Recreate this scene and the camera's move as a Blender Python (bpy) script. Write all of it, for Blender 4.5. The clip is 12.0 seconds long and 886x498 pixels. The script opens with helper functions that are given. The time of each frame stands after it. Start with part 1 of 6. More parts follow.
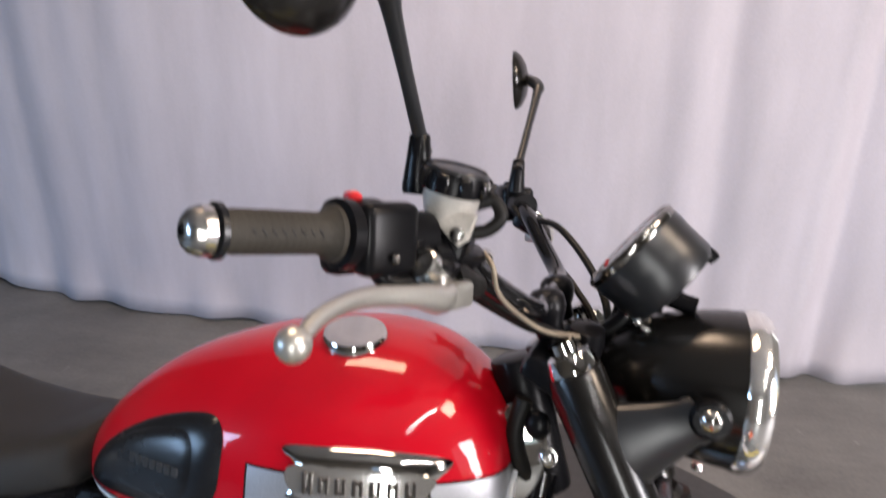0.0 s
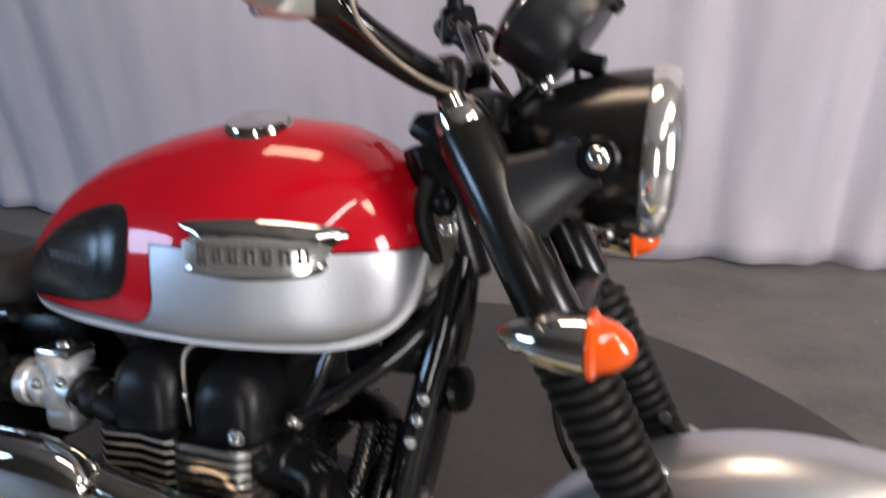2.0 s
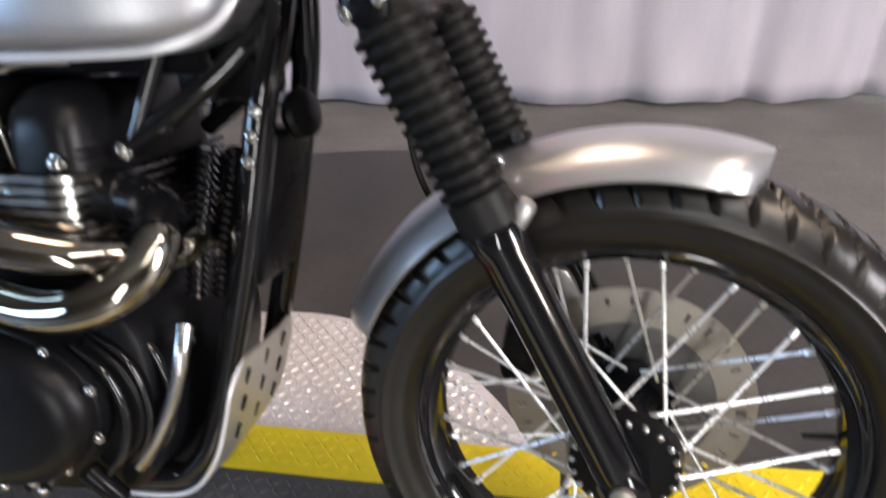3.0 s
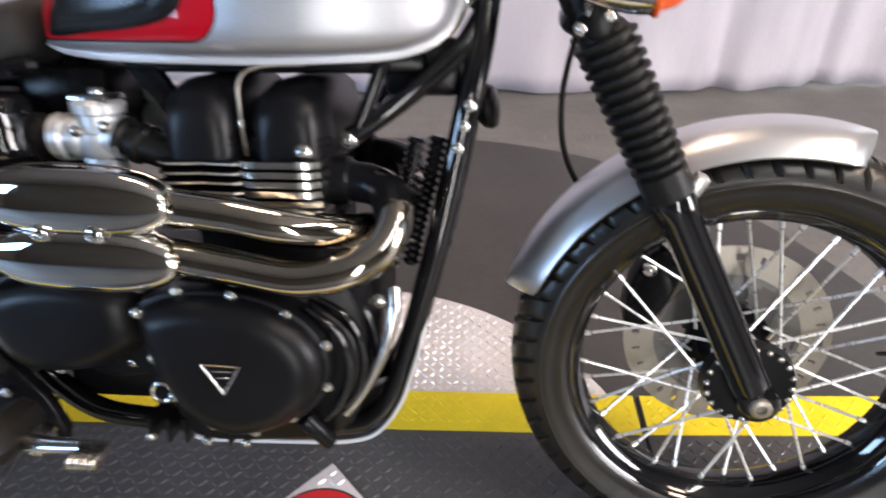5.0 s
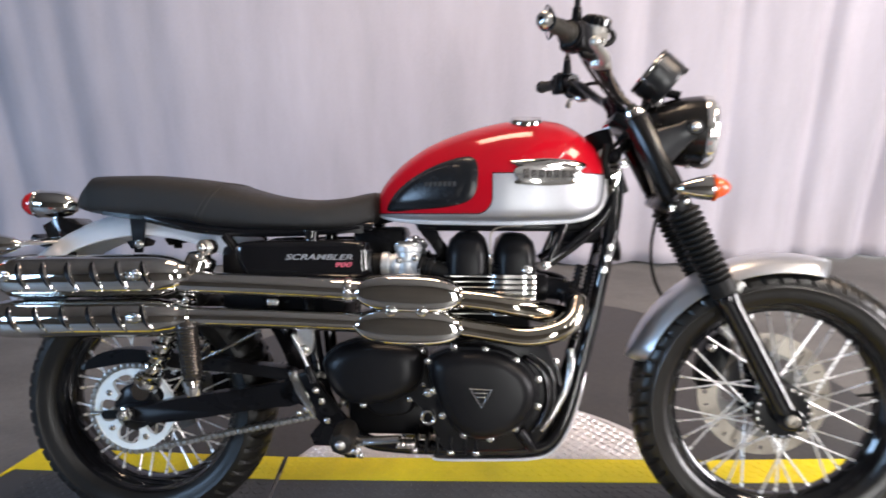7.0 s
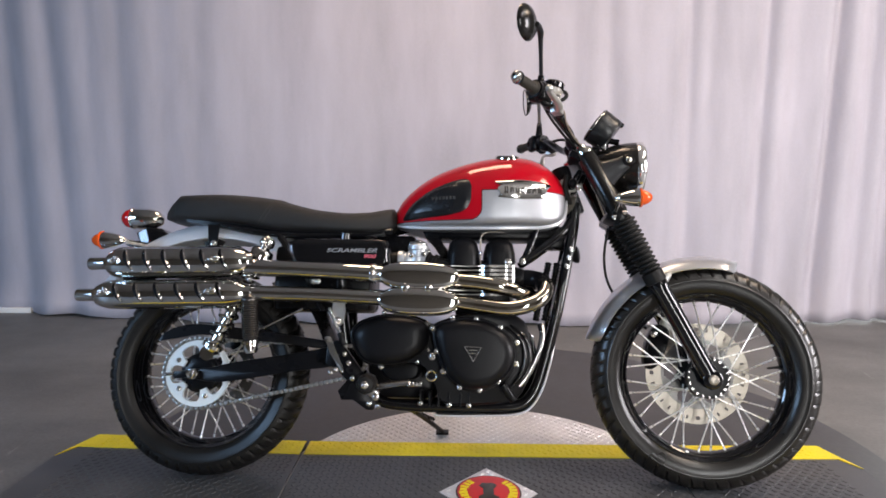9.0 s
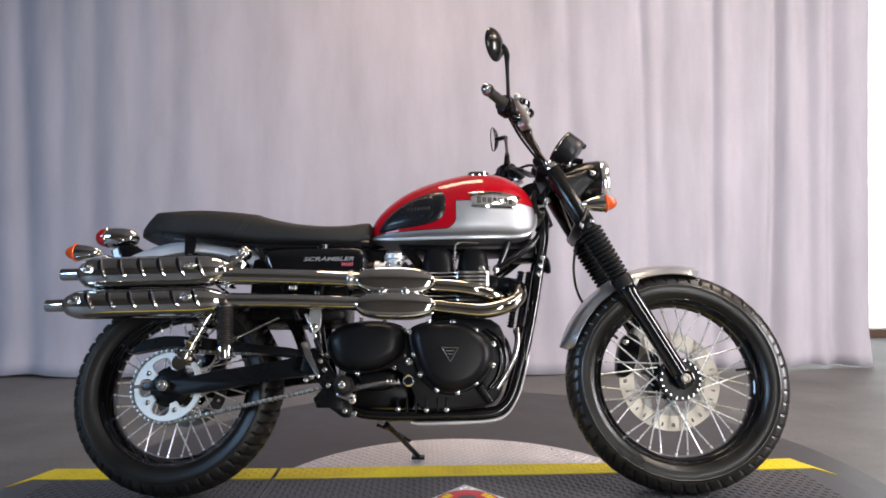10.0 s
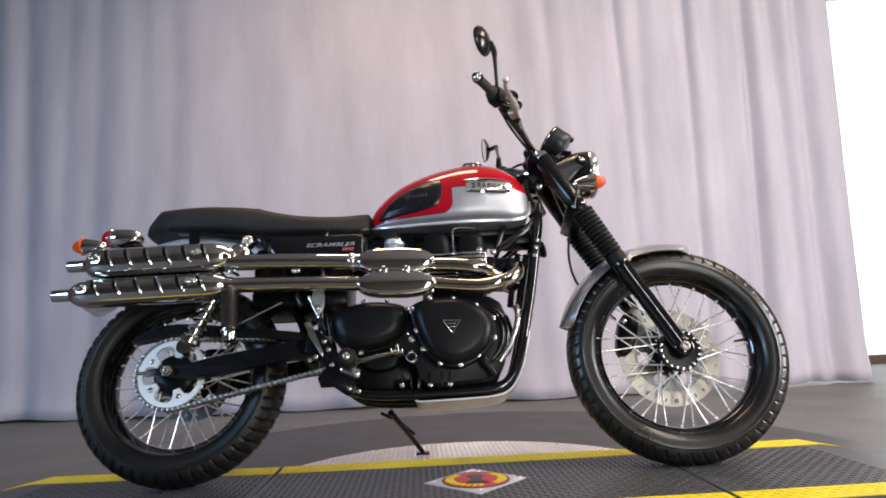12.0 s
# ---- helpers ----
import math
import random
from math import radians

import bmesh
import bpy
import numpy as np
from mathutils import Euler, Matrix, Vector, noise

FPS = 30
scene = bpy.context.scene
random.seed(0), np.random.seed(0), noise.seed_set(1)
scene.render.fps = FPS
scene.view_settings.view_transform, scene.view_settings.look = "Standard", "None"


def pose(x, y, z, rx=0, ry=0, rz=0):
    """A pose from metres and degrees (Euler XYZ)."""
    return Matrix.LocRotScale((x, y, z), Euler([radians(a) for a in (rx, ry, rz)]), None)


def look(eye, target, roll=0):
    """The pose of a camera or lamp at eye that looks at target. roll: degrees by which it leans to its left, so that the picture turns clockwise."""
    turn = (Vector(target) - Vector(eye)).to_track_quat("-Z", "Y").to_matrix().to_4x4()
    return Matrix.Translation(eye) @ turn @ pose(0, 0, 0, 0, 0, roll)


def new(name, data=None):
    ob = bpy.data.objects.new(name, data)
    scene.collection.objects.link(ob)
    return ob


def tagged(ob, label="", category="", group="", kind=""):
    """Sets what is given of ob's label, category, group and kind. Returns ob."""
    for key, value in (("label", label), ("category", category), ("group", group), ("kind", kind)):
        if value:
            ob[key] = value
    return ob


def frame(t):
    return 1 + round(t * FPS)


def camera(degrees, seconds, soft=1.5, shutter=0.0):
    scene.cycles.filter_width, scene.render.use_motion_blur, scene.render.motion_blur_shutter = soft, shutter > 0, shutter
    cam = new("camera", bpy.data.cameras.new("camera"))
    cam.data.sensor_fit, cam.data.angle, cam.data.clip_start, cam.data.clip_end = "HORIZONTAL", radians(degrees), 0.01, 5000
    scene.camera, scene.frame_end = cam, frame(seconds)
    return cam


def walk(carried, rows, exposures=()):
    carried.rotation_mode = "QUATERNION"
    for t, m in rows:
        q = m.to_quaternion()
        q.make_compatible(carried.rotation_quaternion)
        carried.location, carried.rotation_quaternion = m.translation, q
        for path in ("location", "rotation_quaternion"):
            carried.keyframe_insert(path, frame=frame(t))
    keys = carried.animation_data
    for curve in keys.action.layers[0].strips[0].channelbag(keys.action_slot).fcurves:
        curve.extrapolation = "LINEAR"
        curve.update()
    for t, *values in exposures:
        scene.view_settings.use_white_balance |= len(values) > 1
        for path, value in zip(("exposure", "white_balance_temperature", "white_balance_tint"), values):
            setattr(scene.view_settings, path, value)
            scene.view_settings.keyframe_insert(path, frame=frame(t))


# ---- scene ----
cam = camera(70.6, 12.0, 1.7, 0.5)
PATH = [
    (0, (0.874, -0.663, 1.299), (0.511, 1.174, 0.597), 0.6),
    (0.5, (0.883, -0.642, 1.343), (0.394, 1.203, 0.746), 0.1),
    (1, (0.919, -0.65, 1.313), (0.376, 1.187, 0.738), -1.1),
    (1.5, (0.967, -0.66, 1.222), (0.436, 1.132, 0.509), -1.9),
    (2, (1.026, -0.678, 1.126), (0.539, 1.06, 0.265), -3.4),
    (2.5, (1.097, -0.704, 1.001), (0.687, 0.986, 0.012), -4.3),
    (3, (1.147, -0.732, 0.925), (0.824, 0.89, -0.2), -4.0),
    (3.2, (1.174, -0.743, 0.878), (0.828, 0.864, -0.262), -5.3),
    (4.8, (0.925, -0.851, 0.973), (0.795, 0.751, -0.218), -2.0),
    (5, (0.858, -0.89, 0.997), (0.764, 0.732, -0.169), -1.3),
    (5.5, (0.752, -1.006, 1.075), (0.608, 0.711, 0.059), -0.7),
    (6, (0.632, -1.19, 1.104), (0.452, 0.598, 0.225), -0.4),
    (6.5, (0.529, -1.368, 1.124), (0.34, 0.491, 0.411), -2.7),
    (7, (0.522, -1.529, 1.148), (0.452, 0.366, 0.511), -0.9),
    (7.2, (0.488, -1.604, 1.146), (0.507, 0.306, 0.553), 0.0),
    (8.8, (0.528, -2.024, 0.927), (0.474, -0.04, 0.678), -0.7),
    (9, (0.514, -2.05, 0.941), (0.464, -0.068, 0.679), 0.1),
    (9.5, (0.486, -2.102, 0.822), (0.491, -0.108, 0.674), -1.3),
    (10, (0.485, -2.115, 0.695), (0.545, -0.116, 0.725), -0.4),
    (10.5, (0.451, -2.135, 0.586), (0.503, -0.138, 0.69), -1.5),
    (11, (0.451, -2.163, 0.505), (0.497, -0.169, 0.652), -0.6),
    (11.5, (0.456, -2.159, 0.443), (0.5, -0.17, 0.655), -1.0),
    (12, (0.461, -2.149, 0.415), (0.548, -0.168, 0.678), -2.5),
]
walk(cam, [(t, look(eye, target, roll)) for t, eye, target, roll in PATH],
     [(0, 0.4), (1.0, 0.22), (2.4, 0.12), (3.2, 0.36), (4.8, 0.6), (6.2, 0.52), (7.2, 0.55), (8.8, 0.3), (12, 0.24)])

# ---- world and lights ----
world = bpy.data.worlds.new("world")
scene.world = world
world.use_nodes = True
sky = world.node_tree.nodes.new("ShaderNodeTexSky")
sky.sky_type, sky.sun_disc, sky.sun_elevation, sky.sun_rotation = "NISHITA", False, radians(40), radians(120)
world.node_tree.links.new(sky.outputs["Color"], world.node_tree.nodes["Background"].inputs["Color"])
world.node_tree.nodes["Background"].inputs["Strength"].default_value = 0.08


def area(name, eye, target, sx, sy, watts, colour, spread=180):
    lamp = bpy.data.lights.new(name, "AREA")
    lamp.shape, lamp.size, lamp.size_y, lamp.energy, lamp.color = "RECTANGLE", sx, sy, watts, colour
    ob = new(name, lamp)
    lamp.spread = radians(spread)
    ob.matrix_world = look(eye, target)
    return ob


COOL = (0.43, 0.66, 1.0)
area("ceiling_lamp_warm", (0.38, 0.50, 3.55), (0.38, 0.50, 0), 1.25, 0.62, 20.5, (1.0, 0.73, 0.52), 128)
# Warm fill added at the front right; no fixture is known there.
area("ceiling_lamp_front", (3.5, -0.5, 3.50), (1.2, -0.3, 0.4), 1.0, 0.6, 40, (1.0, 0.78, 0.60))
area("ceiling_tube", (2.70, -2.1, 3.55), (2.80, -1.7, 0), 0.08, 2.4, 36, (1.0, 0.96, 0.92))
# Unseen fill from behind the camera, added to light the bike's near side.
area("window_light_behind", (1.8, -4.85, 1.35), (0.9, 0, 0.9), 0.45, 2.4, 64, (0.98, 0.97, 0.96))
area("window_light_right", (4.85, -1.7, 1.5), (0.5, 0.6, 0.0), 0.9, 2.0, 142, (1.0, 0.945, 0.98))
area("window_light_left", (-4.3, -3.4, 2.0), (0.0, 0.4, -1.4), 1.8, 1.2, 62, COOL, 125)


# ---- materials ----
def nodes_of(name):
    m = bpy.data.materials.new(name)
    m.use_nodes = True
    nt = m.node_tree
    return m, nt, nt.nodes["Principled BSDF"]


def put(nt, kind, **values):
    n = nt.nodes.new(kind)
    for k, v in values.items():
        n.inputs[k.replace("_", " ")].default_value = v
    return n


def math_node(nt, op, a, b=0.0, c=0.0):
    n = nt.nodes.new("ShaderNodeMath")
    n.operation = op
    for i, v in enumerate((a, b, c)):
        if isinstance(v, (int, float)):
            n.inputs[i].default_value = v
        else:
            nt.links.new(v, n.inputs[i])
    return n.outputs[0]


def noise_of(nt, scale, detail=4.0, stretch=None, rough=0.6):
    co = nt.nodes.new("ShaderNodeTexCoord").outputs["Object"]
    if stretch:
        mp = nt.nodes.new("ShaderNodeMapping")
        mp.inputs["Scale"].default_value = stretch
        nt.links.new(co, mp.inputs["Vector"])
        co = mp.outputs["Vector"]
    n = put(nt, "ShaderNodeTexNoise", Scale=scale, Detail=detail, Roughness=rough)
    nt.links.new(co, n.inputs["Vector"])
    return n.outputs["Fac"]


def ramp_of(nt, fac, a, b, lo=0.3, hi=0.7):
    r = nt.nodes.new("ShaderNodeValToRGB")
    r.color_ramp.elements[0].position, r.color_ramp.elements[1].position = lo, hi
    r.color_ramp.elements[0].color, r.color_ramp.elements[1].color = (*a, 1), (*b, 1)
    nt.links.new(fac, r.inputs["Fac"])
    return r.outputs["Color"]


def shade(c, k):
    return tuple(min(1.0, v * k) for v in c)


def surface(name, base, rough, metal=0.0, var=0.12, big=6.0, fine=220.0, bump=0.0, coat=0.0, rvar=0.1, stretch=None, spec=0.5):
    """A surface with broad stains, fine grain, uneven gloss and fine relief."""
    m, nt, b = nodes_of(name)
    broad, grain = noise_of(nt, big, 3.0, stretch), noise_of(nt, fine, 3.0, stretch)
    mixed = math_node(nt, "ADD", math_node(nt, "MULTIPLY", broad, 0.65), math_node(nt, "MULTIPLY", grain, 0.35))
    nt.links.new(ramp_of(nt, mixed, shade(base, 1 - var), shade(base, 1 + var)), b.inputs["Base Color"])
    r = math_node(nt, "MULTIPLY_ADD", broad, rvar, rough - rvar / 2)
    nt.links.new(r, b.inputs["Roughness"])
    b.inputs["Metallic"].default_value = metal
    b.inputs["Coat Weight"].default_value = coat
    b.inputs["Coat Roughness"].default_value = 0.03
    b.inputs["Specular IOR Level"].default_value = spec
    if bump:
        bn = put(nt, "ShaderNodeBump", Strength=min(1.0, bump * 4), Distance=0.001 * bump * 8)
        nt.links.new(grain, bn.inputs["Height"])
        nt.links.new(bn.outputs["Normal"], b.inputs["Normal"])
    return m


def two_tone():
    """Red over silver paint with a fine dark line between them, in the tank's own coordinates."""
    m, nt, b = nodes_of("tank_paint")
    co = nt.nodes.new("ShaderNodeTexCoord").outputs["Object"]
    sep = nt.nodes.new("ShaderNodeSeparateXYZ")
    nt.links.new(co, sep.inputs[0])
    x, z = sep.outputs["X"], sep.outputs["Z"]
    rad = 0.035
    qx = math_node(nt, "SUBTRACT", x, 0.580 - rad)
    qz = math_node(nt, "SUBTRACT", 0.7715 + rad, z)
    px, pz = math_node(nt, "MAXIMUM", qx, 0.0), math_node(nt, "MAXIMUM", qz, 0.0)
    ln = math_node(nt, "SQRT", math_node(nt, "ADD", math_node(nt, "MULTIPLY", px, px), math_node(nt, "MULTIPLY", pz, pz)))
    inner = math_node(nt, "MINIMUM", math_node(nt, "MAXIMUM", qx, qz), 0.0)
    d1 = math_node(nt, "SUBTRACT", math_node(nt, "ADD", ln, inner), rad)
    d = math_node(nt, "MINIMUM", d1, math_node(nt, "SUBTRACT", 0.8595, z))
    red = math_node(nt, "LESS_THAN", d, 0.0)
    line = math_node(nt, "LESS_THAN", math_node(nt, "ABSOLUTE", d), 0.0013)
    flake = noise_of(nt, 900.0, 2.0)
    broad = noise_of(nt, 5.0, 3.0)
    silver = ramp_of(nt, flake, (0.43, 0.44, 0.47), (0.58, 0.59, 0.62))
    redc = ramp_of(nt, broad, (0.40, 0.0025, 0.011), (0.47, 0.004, 0.015))

    def mix(fac, a, bb):
        n = nt.nodes.new("ShaderNodeMix")
        n.data_type = "RGBA"
        nt.links.new(fac, n.inputs[0])
        nt.links.new(a, n.inputs[6])
        if isinstance(bb, tuple):
            n.inputs[7].default_value = bb
        else:
            nt.links.new(bb, n.inputs[7])
        return n.outputs[2]
    nt.links.new(mix(line, mix(red, silver, redc), (0.01, 0.01, 0.012, 1)), b.inputs["Base Color"])
    nt.links.new(math_node(nt, "MULTIPLY", math_node(nt, "SUBTRACT", 1.0, red), 0.85), b.inputs["Metallic"])
    nt.links.new(math_node(nt, "ADD", math_node(nt, "MULTIPLY_ADD", broad, 0.06, 0.43), math_node(nt, "MULTIPLY", red, -0.1)), b.inputs["Roughness"])
    b.inputs["Specular IOR Level"].default_value = 0.05
    nt.links.new(math_node(nt, "MULTIPLY_ADD", red, 0.78, 0.02), b.inputs["Coat Weight"])
    b.inputs["Coat Roughness"].default_value = 0.02
    return m


def worn_floor():
    """Old concrete: broad cloudy stains, streaks of wear, pale scuffs and a fine grain."""
    m, nt, b = nodes_of("concrete_floor")
    cloud, streak, grain, scuff = noise_of(nt, 1.7, 5.0), noise_of(nt, 5.0, 5.0, (0.5, 1.6, 1.0), 0.7), noise_of(nt, 90.0, 3.0), noise_of(nt, 11.0, 6.0, (1.6, 0.6, 1.0), 0.75)
    mixed = math_node(nt, "ADD", math_node(nt, "MULTIPLY", cloud, 0.45), math_node(nt, "ADD", math_node(nt, "MULTIPLY", streak, 0.35), math_node(nt, "MULTIPLY", grain, 0.20)))
    base = ramp_of(nt, mixed, (0.080, 0.079, 0.078), (0.200, 0.198, 0.194), 0.34, 0.66)
    n = nt.nodes.new("ShaderNodeMix")
    n.data_type = "RGBA"
    nt.links.new(math_node(nt, "MULTIPLY", math_node(nt, "GREATER_THAN", scuff, 0.66), 0.35), n.inputs[0])
    nt.links.new(base, n.inputs[6])
    n.inputs[7].default_value = (0.27, 0.265, 0.26, 1)
    nt.links.new(n.outputs[2], b.inputs["Base Color"])
    nt.links.new(math_node(nt, "MULTIPLY_ADD", streak, 0.30, 0.40), b.inputs["Roughness"])
    b.inputs["Specular IOR Level"].default_value = 0.4
    bn = put(nt, "ShaderNodeBump", Strength=0.35, Distance=0.0012)
    nt.links.new(mixed, bn.inputs["Height"])
    nt.links.new(bn.outputs["Normal"], b.inputs["Normal"])
    return m


def glass_like(name, colour, rough, alpha_tint=0.9):
    m, nt, b = nodes_of(name)
    b.inputs["Base Color"].default_value = (*colour, 1)
    b.inputs["Roughness"].default_value = rough
    b.inputs["Transmission Weight"].default_value = alpha_tint
    b.inputs["IOR"].default_value = 1.45
    return m


def glow(name, colour, strength):
    m, nt, b = nodes_of(name)
    b.inputs["Base Color"].default_value = (*colour, 1)
    b.inputs["Emission Color"].default_value = (*colour, 1)
    b.inputs["Emission Strength"].default_value = strength
    return m


PAINT = two_tone()
# Rear copy of the mudguard silver, with bluish daylight put into its colour.
LIT_GUARD = surface("lit_guard_silver", (0.80, 0.84, 0.90), 0.30, 0.25, 0.08, 5, 900, 0, 0.15, 0.06)
# The same silver on the front mudguard, without the daylight in it.
GUARDM = surface("front_guard_silver", (0.62, 0.63, 0.66), 0.30, 0.85, 0.12, 5, 900, 0.02, 0.1, 0.08)
SHELL = surface("mirror_shell_black", (0.006, 0.0055, 0.005), 0.22, 0.0, 0.2, 8, 300, 0, 0, 0.05, None, 0.5)
CREAM = surface("cream_sheath", (0.26, 0.22, 0.17), 0.35, 0.2, 0.15, 30, 300)
BRACKET = surface("bracket_satin", (0.013, 0.014, 0.016), 0.32, 0.0, 0.2, 10, 400, 0.02, 0, 0.1, None, 0.5)
CHROME = surface("chrome", (0.64, 0.63, 0.605), 0.045, 1.0, 0.05, 9, 300, 0, 0, 0.04)
HEADER = surface("heat_browned_chrome", (0.50, 0.465, 0.40), 0.07, 1.0, 0.18, 9, 200, 0, 0, 0.10)
SEAM = surface("bright_seam", (0.80, 0.81, 0.84), 0.30, 0.4, 0.06, 12, 300, 0, 0.4, 0.08)
BRIGHT = surface("polished_badge_metal", (0.86, 0.85, 0.83), 0.13, 0.9, 0.08, 14, 300, 0.02, 0, 0.12)
STEEL = surface("bright_steel", (0.62, 0.61, 0.59), 0.22, 1.0, 0.12, 12, 300, 0.02, 0, 0.12)
ALLOY = surface("cast_alloy", (0.52, 0.51, 0.49), 0.36, 0.9, 0.18, 15, 260, 0.06, 0, 0.15)
SPOKEM = surface("spoke_steel", (0.88, 0.87, 0.86), 0.28, 0.6, 0.08, 20, 300, 0, 0, 0.1)
DISC = surface("brake_disc_steel", (0.36, 0.325, 0.28), 0.40, 0.80, 0.15, 20, 320, 0.03, 0, 0.15)
GLOSS = surface("gloss_black", (0.005, 0.005, 0.006), 0.08, 0.0, 0.3, 8, 300, 0, 0.3, 0.05, None, 0.5)
SATIN = surface("satin_black", (0.005, 0.005, 0.006), 0.28, 0.0, 0.25, 8, 420, 0.03, 0, 0.12, None, 0.16)
CAST = surface("black_engine_coat", (0.005, 0.005, 0.006), 0.36, 0.0, 0.3, 10, 600, 0.05, 0, 0.10, None, 0.20)
RUBBER = surface("rubber", (0.009, 0.0086, 0.0083), 0.46, 0.0, 0.3, 9, 300, 0.10, 0, 0.15, None, 0.20)
TYRE = surface("tyre_rubber", (0.0075, 0.0070, 0.0066), 0.40, 0.0, 0.45, 9, 130, 0.10, 0, 0.2, None, 0.32)
# Front tyre's rubber copy: warm brown sheen put into its colour and gloss.
LIT_TYRE = surface("lit_tyre_rubber", (0.0080, 0.0068, 0.0056), 0.31, 0.0, 0.45, 9, 130, 0.10, 0, 0.2, None, 0.60)
LEVER = surface("satin_lever_alloy", (0.54, 0.53, 0.49), 0.34, 0.8, 0.08, 20, 300, 0.02, 0, 0.08)
GRIP = surface("grip_rubber", (0.040, 0.036, 0.030), 0.66, 0.0, 0.25, 20, 300, 0.12, 0, 0.1, None, 0.25)
PAD = surface("pad_rubber", (0.009, 0.010, 0.012), 0.26, 0.0, 0.25, 20, 500, 0.06, 0, 0.1, None, 0.40)
VINYL = surface("seat_vinyl", (0.014, 0.0135, 0.013), 0.46, 0.0, 0.22, 7, 700, 0.22, 0, 0.14, None, 0.32)
STITCH = surface("seat_stitching", (0.030, 0.028, 0.026), 0.7, 0, 0.2, 20, 500)
AMBER = surface("amber_lens", (0.74, 0.090, 0.007), 0.12, 0, 0.06, 20, 200, 0, 0.6, 0.04)
REDLENS = surface("red_lens", (0.45, 0.008, 0.012), 0.10, 0, 0.1, 20, 200, 0, 0.6, 0.04)
LENS = glass_like("clear_lens", (0.95, 0.97, 0.98), 0.03)
MIRROR = surface("mirror_glass", (0.9, 0.9, 0.9), 0.01, 1.0, 0.01, 5, 100, 0, 0, 0.0)
DIAL = surface("dial_face", (0.02, 0.02, 0.022), 0.35, 0, 0.2, 30, 300)
RED = surface("red_plastic", (0.55, 0.01, 0.015), 0.35, 0, 0.1, 30, 300)
WHITEBAR = surface("decal_silver", (0.36, 0.37, 0.39), 0.35, 0.2, 0.08, 30, 300)
PINKBAR = surface("decal_red", (0.70, 0.13, 0.18), 0.4, 0, 0.08, 30, 300)
BADGEINK = surface("badge_ink", (0.035, 0.030, 0.026), 0.4, 0, 0.2, 30, 300)
CLEARCUP = surface("fluid_cup", (0.44, 0.42, 0.385), 0.30, 0, 0.25, 40, 300, 0.02, 0.2)
CONCRETE = worn_floor()
DISCMAT = surface("dark_round_mat", (0.039, 0.0375, 0.037), 0.47, 0, 0.42, 4, 60, 0.10, 0, 0.25)
MATBLACK = surface("black_mat_rubber", (0.056, 0.056, 0.058), 0.40, 0, 0.35, 4, 150, 0.08, 0, 0.2)
YELLOW = surface("yellow_mat_edge", (0.78, 0.62, 0.008), 0.50, 0, 0.14, 8, 130, 0.06, 0, 0.15)
# Plate metal made brighter for the relief, so its glints sit in the colour.
LIT_RELIEF = surface("lit_relief_metal", (0.90, 0.89, 0.89), 0.30, 0.8, 0.1, 8, 200, 0.02, 0, 0.15)
TREAD = surface("tread_plate", (0.66, 0.64, 0.645), 0.40, 0.25, 0.18, 6, 160, 0.04, 0, 0.2)
CURTAIN = surface("curtain_cloth", (0.472, 0.446, 0.496), 0.85, 0, 0.16, 5.0, 420, 0.10, 0, 0.08, (1.0, 1.0, 0.22))
WALL = surface("painted_wall", (0.15, 0.14, 0.125), 0.75, 0, 0.12, 1.2, 90, 0.05)
CEIL = surface("ceiling_paint", (0.30, 0.29, 0.28), 0.8, 0, 0.1, 1.0, 60, 0.05)
TIMBER = surface("brown_threshold", (0.16, 0.10, 0.07), 0.6, 0, 0.2, 6, 120, 0.05)
GLARE = glow("daylight_beyond", (0.94, 0.97, 1.0), 1.7)


# ---- mesh tools ----
def finish(bm, sharp=38):
    bmesh.ops.recalc_face_normals(bm, faces=bm.faces)
    me = bpy.data.meshes.new("mesh")
    bm.to_mesh(me)
    bm.free()
    me.polygons.foreach_set("use_smooth", [True] * len(me.polygons))
    me.set_sharp_from_angle(angle=radians(sharp))
    return me


def part(name, bm, material, parent=None, label="", m=None, sharp=38):
    """One mesh object of bm under parent, in the parent's space."""
    me = finish(bm, sharp) if isinstance(bm, bmesh.types.BMesh) else bm
    if material and not me.materials:
        me.materials.append(material)
    ob = new(name, me)
    if parent is not None:
        ob.parent = parent
    if m is not None:
        ob.matrix_local = m
    return tagged(ob, label)


def repeats(name, me, material, parent, places, label=""):
    for m in places:
        part(name, me, material, parent, label, m)


def holder(name, m=None):
    ob = new(name)
    if m is not None:
        ob.matrix_world = m
    return ob


def V(*a):
    return Vector(a)


def frame_on(axis):
    """A rotation whose z runs along axis."""
    return Vector(axis).normalized().to_track_quat("Z", "Y").to_matrix()


def skin(bm, rings, close=True, caps=True):
    """Faces between rings of points with equal counts."""
    vs = [[bm.verts.new(p) for p in ring] for ring in rings]
    n = len(vs[0])
    for a, b in zip(vs, vs[1:]):
        for i in range(n if close else n - 1):
            j = (i + 1) % n
            bm.faces.new((a[i], a[j], b[j], b[i]))
    if caps:
        for ring in (vs[0], vs[-1]):
            if n > 2:
                bm.faces.new(ring)
    return bm


def lathe(profile, origin=(0, 0, 0), axis=(0, 0, 1), n=28, bm=None, caps=True):
    """profile: (distance along the axis, radius)."""
    bm = bm or bmesh.new()
    r, o = frame_on(axis), Vector(origin)
    rings = [[o + r @ V(rad * math.cos(2 * math.pi * i / n), rad * math.sin(2 * math.pi * i / n), s) for i in range(n)] for s, rad in profile]
    return skin(bm, rings, True, caps)


